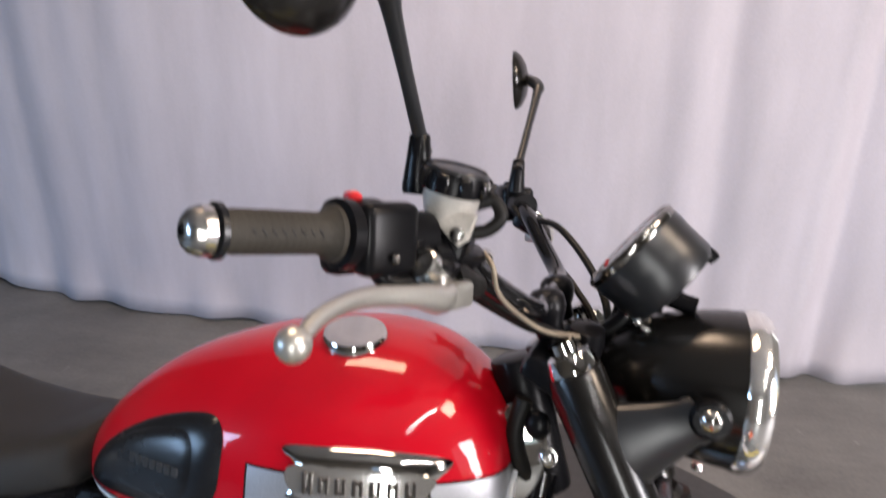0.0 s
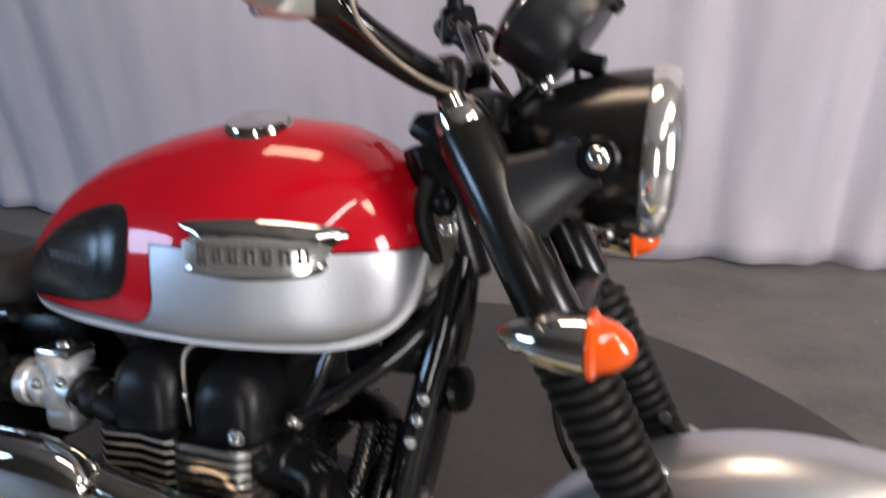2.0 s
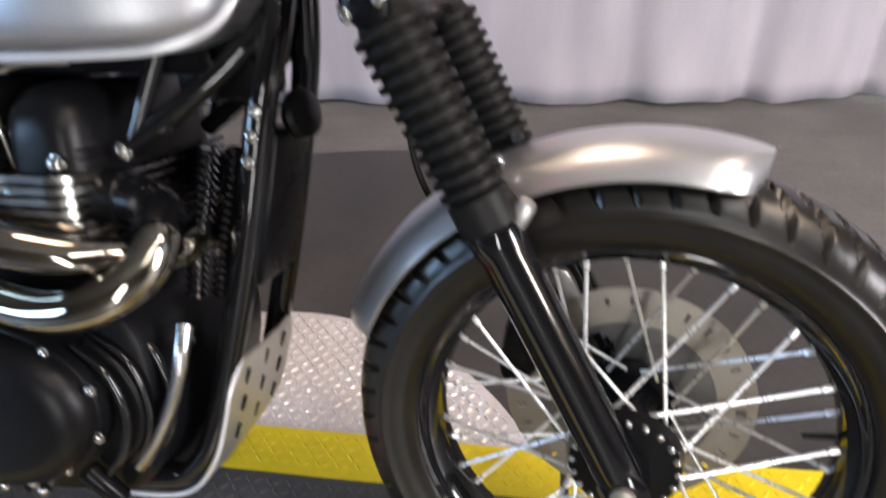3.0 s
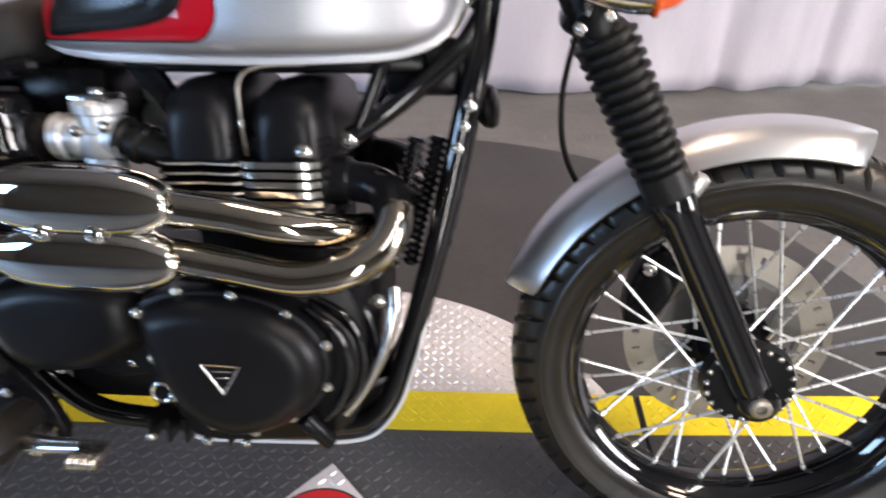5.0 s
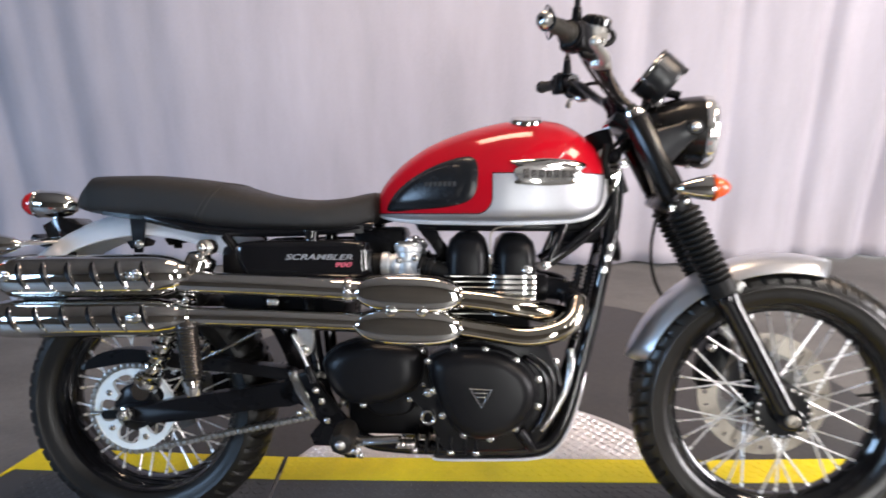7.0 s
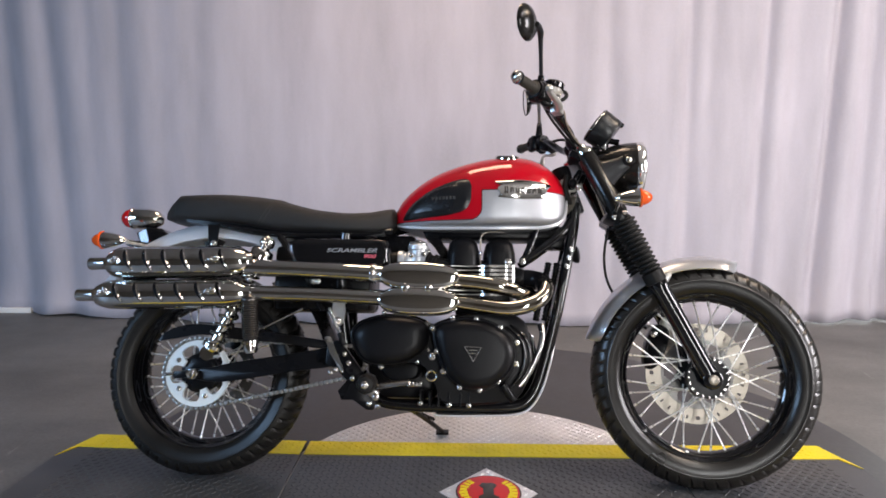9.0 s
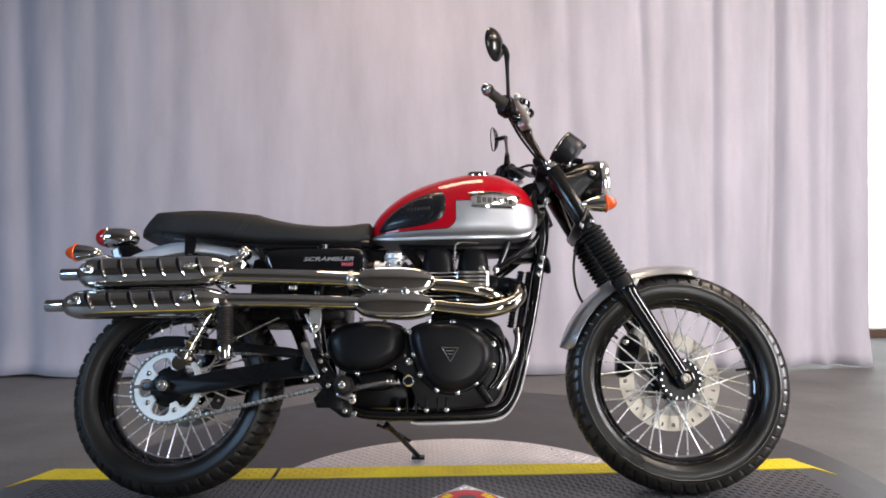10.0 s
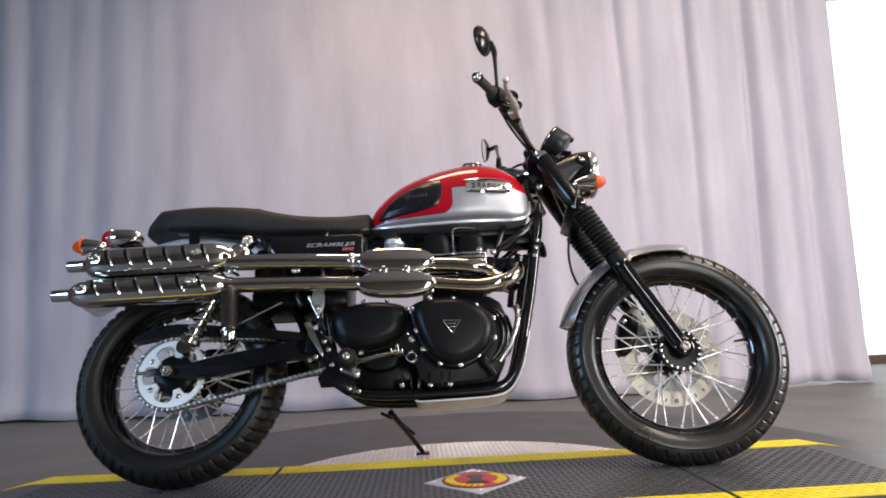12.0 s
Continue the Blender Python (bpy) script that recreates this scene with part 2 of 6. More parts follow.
def cyl(a, b, r, r2=None, n=18, bev=0.0, bm=None):
    a, b = Vector(a), Vector(b)
    length, r2 = (b - a).length, r if r2 is None else r2
    pr = [(0, r), (length, r2)]
    if bev:
        pr = [(0, r - bev), (bev * 0.3, r - bev * 0.3), (bev, r), (length - bev, r2), (length - bev * 0.3, r2 - bev * 0.3), (length, r2 - bev)]
    return lathe(pr, a, b - a, n, bm)


def spline(points, steps=8):
    """A smooth line through the points."""
    p = [Vector(q) for q in points]
    p = [2 * p[0] - p[1], *p, 2 * p[-1] - p[-2]]
    out = []
    for a, b, c, d in zip(p, p[1:], p[2:], p[3:]):
        for k in range(steps):
            t = k / steps
            out.append(0.5 * (2 * b + (c - a) * t + (2 * a - 5 * b + 4 * c - d) * t * t + (3 * b - a - 3 * c + d) * t ** 3))
    return [*out, p[-2]]


def tube(points, r, n=12, steps=8, bm=None, smooth=True, flat=1.0):
    """A tube along a smooth line; r: one radius, or one for each point given."""
    bm = bm or bmesh.new()
    line = spline(points, steps) if smooth else [Vector(q) for q in points]
    if isinstance(r, (int, float)):
        radii = [r] * len(line)
    else:
        radii = np.interp(np.linspace(0, len(points) - 1, len(line)), range(len(points)), r)
    rings, side = [], None
    for i, p in enumerate(line):
        t = (line[min(i + 1, len(line) - 1)] - line[max(i - 1, 0)]).normalized()
        if side is None:
            side = t.orthogonal().normalized()
        side = (side - t * side.dot(t)).normalized()
        up = t.cross(side)
        rings.append([p + (side * math.cos(a) + up * math.sin(a) * flat) * radii[i] for a in (2 * math.pi * k / n for k in range(n))])
    return skin(bm, rings)


def box(centre, size, bev=0.004, rot=None, bm=None, seg=2):
    own = bmesh.new()
    bmesh.ops.create_cube(own, size=1.0)
    bmesh.ops.scale(own, vec=Vector(size), verts=own.verts)
    if bev:
        bmesh.ops.bevel(own, geom=own.edges[:], offset=bev, segments=seg, profile=0.5, affect="EDGES")
    m = Matrix.Translation(centre) @ (rot.to_4x4() if rot is not None else Matrix())
    bmesh.ops.transform(own, matrix=m, verts=own.verts)
    return join(bm, own)


def join(bm, own):
    if bm is None:
        return own
    me = bpy.data.meshes.new("tmp")
    own.to_mesh(me)
    own.free()
    bm.from_mesh(me)
    bpy.data.meshes.remove(me)
    return bm


def smooth_outline(points, n=4):
    """A closed smooth outline through 2D points."""
    p = [V(a, b, 0) for a, b in points]
    k = len(p)
    out = []
    for i in range(k):
        a, b, c, d = p[i - 1], p[i], p[(i + 1) % k], p[(i + 2) % k]
        for s in range(n):
            t = s / n
            q = 0.5 * (2 * b + (c - a) * t + (2 * a - 5 * b + 4 * c - d) * t * t + (3 * b - a - 3 * c + d) * t ** 3)
            out.append((q.x, q.y))
    return out


def slab(outline, y0, y1, bev=0.003, bm=None):
    """A plate with an outline in x and z, from y0 to y1 with rounded edges."""
    bm = bm or bmesh.new()
    cx, cz = sum(p[0] for p in outline) / len(outline), sum(p[1] for p in outline) / len(outline)
    size = max(max(p[0] for p in outline) - min(p[0] for p in outline), max(p[1] for p in outline) - min(p[1] for p in outline))
    k = 1 - 2 * bev / size
    s = 1 if y1 > y0 else -1

    def ring(y, f):
        return [V(cx + (x - cx) * f, y, cz + (z - cz) * f) for x, z in outline]
    return skin(bm, [ring(y0, k), ring(y0 + s * bev * 0.35, 1 - (1 - k) * 0.3), ring(y0 + s * bev, 1), ring(y1 - s * bev, 1), ring(y1 - s * bev * 0.35, 1 - (1 - k) * 0.3), ring(y1, k)])


def dome(outline, y0, y1, flat=0.72, bm=None, steps=7):
    """A cover: straight rim, then a rounded face, outwards from y0 to y1."""
    bm = bm or bmesh.new()
    cx, cz = sum(p[0] for p in outline) / len(outline), sum(p[1] for p in outline) / len(outline)
    rings = [[V(x, y0, z) for x, z in outline]]
    for i in range(steps + 1):
        a = i / steps * math.pi / 2
        f = flat + (1 - flat) * math.cos(a)
        y = y0 + (y1 - y0) * (0.35 + 0.65 * math.sin(a))
        rings.append([V(cx + (x - cx) * f, y, cz + (z - cz) * f) for x, z in outline])
    for f in (flat * 0.6, flat * 0.25):
        rings.append([V(cx + (x - cx) * f, y1 + (y1 - y0) * 0.04 * (1 - f), cz + (z - cz) * f) for x, z in outline])
    return skin(bm, rings)


def egg(centre, radii, rot=None, bm=None, u=20, v=12):
    own = bmesh.new()
    bmesh.ops.create_uvsphere(own, u_segments=u, v_segments=v, radius=1.0)
    m = Matrix.Translation(centre) @ (rot.to_4x4() if rot is not None else Matrix()) @ Matrix.Diagonal((*radii, 1))
    bmesh.ops.transform(own, matrix=m, verts=own.verts)
    return join(bm, own)


def bolt_mesh(r=0.006, h=0.006):
    """A domed bolt head on a washer; its axis is z."""
    bm = lathe([(0, r * 1.25), (h * 0.2, r * 1.25), (h * 0.22, r), (h * 0.7, r), (h * 0.95, r * 0.75), (h, r * 0.45), (h * 0.75, r * 0.4)], n=12)
    return finish(bm)


def eased(x, xs, ys):
    """A smooth curve through the points (xs, ys), without overshoot."""
    x = min(max(x, xs[0]), xs[-1])
    i = max(0, min(len(xs) - 2, int(np.searchsorted(xs, x)) - 1))
    slope = [(b - a) / (d - c) for a, b, c, d in zip(ys, ys[1:], xs, xs[1:])]

    def tangent(k):
        if k == 0 or k == len(xs) - 1:
            return slope[min(k, len(slope) - 1)]
        p, q = slope[k - 1], slope[k]
        return 0.0 if p * q <= 0 else 2 * p * q / (p + q)
    h = xs[i + 1] - xs[i]
    t = (x - xs[i]) / h
    return float((2 * t ** 3 - 3 * t * t + 1) * ys[i] + (t ** 3 - 2 * t * t + t) * h * tangent(i) + (3 * t * t - 2 * t ** 3) * ys[i + 1] + (t ** 3 - t * t) * h * tangent(i + 1))


def side_at(x, y, z, out=-1):
    """The pose of a bolt on the right (out -1) or left side."""
    return Matrix.Translation((x, y, z)) @ frame_on((0, out, 0)).to_4x4()


# ---- the place ----
FLOOR_Z = -0.014


def slab_box(name, lo, hi, material, kind="structure", label="", category=""):
    c, s = [(a + b) / 2 for a, b in zip(lo, hi)], [b - a for a, b in zip(lo, hi)]
    ob = part(name, box(c, s, 0), material)
    return tagged(ob, label, category, "", kind)


slab_box("floor", (-6, -6, FLOOR_Z - 0.2), (7.5, 4.2, FLOOR_Z), CONCRETE, label="grey worn concrete showroom floor", category="floor")
slab_box("ceiling", (-6, -6, 3.7), (7.5, 4.2, 3.85), CEIL, label="dull painted ceiling over the showroom", category="ceiling")


def wall(name, lo, hi, holes, axis):
    """A wall with openings cut through it; holes: (along from, to, z from, to)."""
    cuts = sorted(holes)
    bm = None
    a0, a1 = lo[axis], hi[axis]

    def block(u0, u1, z0, z1):
        nonlocal bm
        if u1 - u0 < 1e-4 or z1 - z0 < 1e-4:
            return
        l, h = list(lo), list(hi)
        l[axis], h[axis], l[2], h[2] = u0, u1, z0, z1
        bm = box([(p + q) / 2 for p, q in zip(l, h)], [q - p for p, q in zip(l, h)], 0, None, bm)
    at = a0
    for u0, u1, z0, z1 in cuts:
        block(at, u0, lo[2], hi[2])
        block(u0, u1, lo[2], z0)
        block(u0, u1, z1, hi[2])
        at = u1
    block(at, a1, lo[2], hi[2])
    return tagged(part(name, bm, WALL), "painted showroom wall in dull beige", "wall", "", "structure")


wall("wall_north", (-6, 3.3, FLOOR_Z), (7.5, 3.5, 3.7), [(3.0, 7.0, FLOOR_Z + 0.03, 3.69)], 0)
# The south opening is made up to go with the fill behind.
wall("wall_south", (-6, -5.2, FLOOR_Z), (7.5, -5.0, 3.7), [(1.4, 2.2, 0.03, 2.7)], 0)
wall("wall_east", (5.0, -5.0, FLOOR_Z), (5.2, 2.9, 3.7), [(-3.2, -0.2, 0.4, 3.0)], 1)
wall("wall_west", (-4.9, -5.0, FLOOR_Z), (-4.7, 3.3, 3.7), [(-4.4, -2.4, 1.3, 2.7)], 1)
slab_box("door_threshold", (3.0, 3.18, FLOOR_Z), (7.0, 3.30, FLOOR_Z + 0.07), TIMBER, label="brown timber threshold under the bright doorway", category="threshold")
back = part("backdrop", box((5.2, 3.9, 2.1), (5.4, 0.02, 4.6), 0), GLARE)
tagged(back, "bright white daylight beyond the doorway", "backdrop", "", "structure")


def curtain():
    """A hanging cloth with soft folds, wider at the hem, with a little puddling on the floor."""
    bm = bmesh.new()
    nx, nz, x0, x1, top = 620, 46, -4.2, 3.34, 3.45
    folds = [(-3.5, .12, .045), (-3.0, .12, .045), (-2.62, .11, .040), (-2.30, .09, .030), (-1.99, .08, .022), (-1.72, .07, .012), (-1.50, .08, .016), (-1.24, .08, .008), (-1.04, .07, .009), (-0.62, .14, .006), (0.10, .14, .003),
             (0.74, .12, .004), (1.16, .06, .008), (1.38, .05, .018), (1.82, .036, .030), (1.96, .055, .020), (2.29, .036, .038), (2.47, .07, .026), (2.70, .038, .050), (2.92, .05, .040), (3.12, .05, .055)]
    rng = random.Random(4)
    lean = [rng.uniform(-0.09, 0.09) for _ in folds]
    sway = [(rng.uniform(0.008, 0.030), rng.uniform(1.2, 3.4), rng.uniform(0, 6.3)) for _ in folds]
    rows = []
    for k in range(nz + 1):
        f = k / nz
        z = FLOOR_Z + 0.006 + (top - FLOOR_Z) * f
        row = []
        for i in range(nx + 1):
            u = x0 + (x1 - x0) * i / nx
            edge = max(0.0, (u - 2.9)) / 0.4
            x = u + 0.04 * edge * f * f - 0.01 * edge * (1 - f)
            y = 1.655 + (0.125 if u < 0.3 else 0.065) * max(0.0, abs(u - 0.3) - 1.3) ** 1.6
            for (c, w, a), s, (amp, turns, start) in zip(folds, lean, sway):
                d = (u - c - s * (f - 0.5) - amp * math.sin(turns * f + start)) / (w * (1.25 - 0.45 * f))
                y += a * (1.0 - 0.35 * f) * (1.6 / (1 + d * d * 0.8) - 0.3 * math.exp(-((abs(d) - 2.0) ** 2)))
            y += 0.006 * math.sin(2.9 * u + 0.8 * f) + 0.0010 * math.sin(9.3 * u + 2 * f + 2 * math.sin(1.7 * u))
            hem = max(0.0, 1 - f * 16)
            y -= hem * (0.02 + 0.03 * noise.noise(V(u * 5, 0, 3)) + 0.015 * math.sin(17 * u))
            z2 = z + hem * 0.006 * (1 + math.sin(9 * u))
            row.append(bm.verts.new((x, y, z2)))
        rows.append(row)
    for a, b in zip(rows, rows[1:]):
        for i in range(nx):
            bm.faces.new((a[i], a[i + 1], b[i + 1], b[i]))
    ob = part("curtain", bm, CURTAIN, sharp=180)
    mod = ob.modifiers.new("thickness", "SOLIDIFY")
    mod.thickness = 0.004
    return tagged(ob, "pale grey mauve backdrop curtain hanging in soft folds", "curtain")


curtain()
batten = part("white_batten", box((-2.58, 1.885, FLOOR_Z + 0.017), (0.62, 0.030, 0.034), 0.004), surface("white_painted_wood", (0.80, 0.79, 0.77), 0.5, 0, 0.08, 4, 120, 0.04))
tagged(batten, "white painted batten lying on the floor by the curtain hem", "batten")
rail = part("curtain_rail", cyl((-4.3, 1.75, 3.47), (3.5, 1.75, 3.47), 0.02), STEEL)
tagged(rail, "steel rail that the backdrop curtain hangs from", "curtain rail")

# round mat and the plate set in it
DISC_C, DISC_R, DISC_TOP = (0.65, -0.05), 1.26, FLOOR_Z + 0.005
disc = part("round_mat", lathe([(FLOOR_Z, DISC_R), (DISC_TOP - 0.0015, DISC_R), (DISC_TOP, DISC_R - 0.005)], (*DISC_C, 0), (0, 0, 1), 128), DISCMAT)
tagged(disc, "round dark grey smooth mat lying on the concrete", "floor mat")
PLATE_C, PLATE_R, PLATE_TOP = (0.585, -0.305), 0.632, DISC_TOP + 0.003
plate = part("tread_plate", lathe([(DISC_TOP, PLATE_R), (PLATE_TOP - 0.001, PLATE_R), (PLATE_TOP, PLATE_R - 0.002)], (*PLATE_C, 0), (0, 0, 1), 128), TREAD)
tagged(plate, "round silver diamond tread plate on the dark mat", "tread plate")


def treads(name, inside, lo, hi, pitch, length, width, height, z, material, parent):
    """Raised lozenges, turned by turns, joined into one piece of relief."""
    verts, faces = [], []
    nx, ny = int((hi[0] - lo[0]) / pitch), int((hi[1] - lo[1]) / pitch)
    for i in range(nx + 1):
        for j in range(ny + 1):
            x, y = lo[0] + i * pitch, lo[1] + j * pitch
            if not inside(x, y):
                continue
            a = radians(45 if (i + j) % 2 else -45)
            c, s = math.cos(a), math.sin(a)
            k = len(verts)
            for px, py, pz in ((-length, 0, 0), (0, -width, 0), (length, 0, 0), (0, width, 0), (-length * .5, 0, height), (length * .5, 0, height)):
                verts.append((x + px * c - py * s, y + px * s + py * c, z + pz))
            faces += [(k, k + 1, k + 4), (k + 1, k + 5, k + 4), (k + 1, k + 2, k + 5), (k + 2, k + 3, k + 5), (k + 3, k + 4, k + 5), (k + 3, k, k + 4)]
    me = bpy.data.meshes.new(name)
    me.from_pydata(verts, [], faces)
    me.materials.append(material)
    ob = new(name, me)
    ob.parent = parent
    return tagged(ob, "", "", "", "stuff")


treads("tread_relief", lambda x, y: y > -0.02 and math.hypot(x - PLATE_C[0], y - PLATE_C[1]) < PLATE_R - 0.012, (-0.05, -0.012), (1.22, 0.34), 0.0172, 0.0105, 0.0036, 0.0026, PLATE_TOP - 0.0001, LIT_RELIEF, plate)

# the mats that the wheels stand on
MAT_L, MAT_R, MAT_B, MAT_F, EDGE = -0.805, 1.787, -0.012, -0.695, 0.096
CUT_X, CUT_Y = 0.055, 0.165


def mat_tile(name, x0, x1, left, right, label, lean=0.0):
    """One rubber tile; left and right: whether that end has cut corners and a smooth sloping border."""
    pts = [(x0, MAT_B)] if not left else [(x0, MAT_B - CUT_Y), (x0 + CUT_X, MAT_B)]
    pts += [(x1, MAT_B)] if not right else [(x1 - CUT_X, MAT_B), (x1, MAT_B - CUT_Y)]
    pts += [(x1, MAT_F)] if not right else [(x1, MAT_F + CUT_Y), (x1 - CUT_X, MAT_F)]
    pts += [(x0, MAT_F)] if not left else [(x0 + CUT_X, MAT_F), (x0, MAT_F + CUT_Y)]
    bm = bmesh.new()
    cx, cy = (x0 + x1) / 2, (MAT_B + MAT_F) / 2

    def ring(z, e):
        out = []
        for x, y in pts:
            gx = (-e if x < cx and left else 0) + (e if x > cx and right else 0)
            out.append(V(x + gx, y + (e if y > cy else -e) * 0.25, z))
        return out
    skin(bm, [ring(PLATE_TOP - 0.001, 0.008), ring(-0.002, 0.002), ring(0, 0)])
    ob = part(name, bm, MATBLACK)
    tagged(ob, label, "floor mat", "rubber mats under the motorcycle")

    def strip(poly):
        b2 = bmesh.new()
        skin(b2, [[V(x, y, -0.003) for x, y in poly], [V(x, y, 0.0022) for x, y in poly]])
        part("yellow_edge", b2, YELLOW, ob, "painted yellow border strip")
    for s, o in ((1, MAT_B), (-1, MAT_F)):
        a, b = x0 + (CUT_X if left else 0.003), x1 - (CUT_X if right else 0.003)
        strip([(a, o), (b, o), (b + (0.016 if right else 0), o - s * EDGE), (a - (0.016 if left else 0), o - s * EDGE)])
        if right:
            strip([(b + 0.0005, o), (x1, o - s * CUT_Y), (b + 0.0165, o - s * EDGE)])
        if left:
            strip([(a - 0.0005, o), (x0, o - s * CUT_Y), (a - 0.0165, o - s * EDGE)])
    lox, hix = x0 + (0.10 if left else 0.015), x1 - (0.10 if right else 0.015)

    def patterned(x, y):
        return lox < x < hix and MAT_B - EDGE - 0.010 > y > MAT_F + EDGE + 0.010 and abs(x - EMB[0]) / 0.150 + abs(y - EMB[1]) / 0.150 > 1
    treads("tread_relief", patterned, (x0 + 0.02, MAT_F + 0.014), (x1, 0.0), 0.0185, 0.0102, 0.0037, 0.0020, -0.0001, MATBLACK, ob)
    treads("yellow_relief", lambda x, y: lox < x < hix and (MAT_B - 0.012 > y > MAT_B - EDGE + 0.010 or MAT_F + 0.012 < y < MAT_F + EDGE - 0.010), (x0 + 0.02, MAT_F + 0.020), (x1, 0.0), 0.0185, 0.0102, 0.0037, 0.0018, 0.0021, YELLOW, ob)
    slant = Matrix.Identity(4)
    slant[1][0], slant[1][3] = lean, -lean * (x1 if left else x0)
    for piece in (ob, *ob.children):
        piece.data.transform(slant)
    return ob


EMB = (0.604, -0.338)
mat_tile("rubber_mat", MAT_L, -0.004, True, False, "black diamond-tread rubber mat with cut yellow corners under the rear wheel", -0.045)
mat_tile("rubber_mat", 0.004, 1.19, False, False, "black diamond-tread rubber mat with yellow borders and a round emblem")
mat_tile("rubber_mat", 1.198, MAT_R, False, True, "black diamond-tread rubber mat with cut yellow corners under the front wheel", 0.026)

# emblem plate on the middle mat
emblem = part("emblem_plate", skin(bmesh.new(), [[V(EMB[0] + a * k, EMB[1] + b * k, z) for a, b in ((-0.143, 0), (0, -0.148), (0.143, 0), (0, 0.148))] for z, k in ((-0.001, 1), (0.0020, 1), (0.0030, 0.97))]), TREAD)
tagged(emblem, "silver lozenge plate with a round yellow and red emblem", "emblem plate")
treads("emblem_relief", lambda x, y: abs(x - EMB[0]) / 0.143 + abs(y - EMB[1]) / 0.148 < 0.93 and math.hypot(x - EMB[0], y - EMB[1]) > 0.104, (EMB[0] - 0.15, EMB[1] - 0.15), (EMB[0] + 0.15, EMB[1] + 0.15), 0.0172, 0.0105, 0.0036, 0.0026, 0.0029, LIT_RELIEF, emblem)
part("black_ring", lathe([(0.0030, 0.0955), (0.0042, 0.0955), (0.0045, 0.0930)], (*EMB, 0), (0, 0, 1), 48), BADGEINK, emblem)
part("red_centre", lathe([(0.0045, 0.0905), (0.0055, 0.0905), (0.0058, 0.0890)], (*EMB, 0), (0, 0, 1), 48), RED, emblem)
# unreadable lettering round the rim, as plain bars of uneven length
bar_rng = random.Random(11)
for k in range(28):
    a = (k + 0.5) / 28 * 2 * math.pi
    if math.cos(a - 1.50) > 0.80 or math.cos(a - 5.20) > 0.965:
        continue
    wide, tall = bar_rng.uniform(0.010, 0.0145), bar_rng.uniform(0.019, 0.025)
    part("lettering_bar", box((0, 0, 0), (tall, wide, 0.001), 0), YELLOW, emblem, "", Matrix.Translation((EMB[0] + 0.073 * math.cos(a), EMB[1] + 0.073 * math.sin(a), 0.0064)) @ Matrix.Rotation(a, 4, "Z"))
part("dark_figure", slab([(-0.030, -0.012), (0.033, -0.012), (0.029, 0.010), (0.015, 0.020), (0.017, 0.055), (0.027, 0.072), (0.017, 0.088), (-0.017, 0.088), (-0.027, 0.072), (-0.015, 0.055), (-0.015, 0.022), (-0.029, 0.012)], 0, 0.0008, 0.0002), BADGEINK, emblem, "", Matrix.Translation((EMB[0], EMB[1] - 0.040, 0.0068)) @ Matrix.Rotation(radians(-90), 4, "X"))

# ---- the motorcycle: x ahead, y to its left, z up, standing on its side stand ----
LEAN_LEFT, HEADING, STAND_Y = 15.5, -1.5, -0.265
bike = holder("motorcycle", Matrix.Translation((0, STAND_Y, 0.004)) @ pose(0, 0, 0, 0, 0, HEADING) @ pose(0, 0, 0, -LEAN_LEFT, 0, 0))
tagged(bike, "red and silver motorcycle with high chrome exhausts on its side stand", "motorcycle")
REAR, FRONT = V(-0.260, 0, 0.310), V(1.247, 0, 0.325)
RAKE = V(-0.465, 0, 0.885).normalized()
STEER = Matrix.Translation((0.853, 0, 0.977)) @ Matrix.Rotation(radians(-5.5), 4, RAKE) @ Matrix.Translation((-0.853, 0, -0.977))


def fpart(name, bm, material, label="", parent=None, m=None):
    """A part that turns with the handlebar."""
    if parent is not None:
        return part(name, bm, material, parent, label, m)
    return part(name, bm, material, bike, label, STEER @ m if m is not None else STEER)


def tyre_mesh(radius, width, height, blocks, wide, deep, skew, per=8):
    """A tyre about the y axis: sidewalls, crown and tread blocks cut by slanting grooves."""
    bm = bmesh.new()
    n = blocks * per
    lat = [(-0.40, -0.02), (-0.47, 0.03), (-0.485, 0.07), (-0.51, 0.10), (-0.545, 0.20), (-0.572, 0.33), (-0.585, 0.43), (-0.597, 0.45), (-0.597, 0.47), (-0.583, 0.49), (-0.575, 0.54)]
    crown = [(-0.568, 0.57), (-0.555, 0.62), (-0.530, 0.69), (-0.490, 0.76), (-0.435, 0.83), (-0.36, 0.895), (-0.27, 0.945), (-0.18, 0.976), (-0.09, 0.994), (-0.02, 1.0)]
    prof = lat + crown + [(-a, b) for a, b in reversed(crown)] + [(-a, b) for a, b in reversed(lat)]
    inner = radius - height
    rings = []
    for i in range(n):
        a = 2 * math.pi * i / n
        ring = []
        for k, (u, v) in enumerate(prof):
            rr = inner + height * v
            if len(lat) <= k < len(prof) - len(lat):
                side = -1 if u < 0 else 1
                ph = (i / per + skew * abs(u) * 2 + (0.5 if side > 0 else 0)) % 1.0
                if ph < wide and 0.07 < abs(u) < 0.562:
                    rr -= deep
            ring.append(V(rr * math.cos(a), u * width, rr * math.sin(a)))
        rings.append(ring)
    vs = [[bm.verts.new(p) for p in ring] for ring in rings]
    for i in range(n):
        a, b = vs[i], vs[(i + 1) % n]
        for k in range(len(prof) - 1):
            bm.faces.new((a[k], a[k + 1], b[k + 1], b[k]))
    return bm


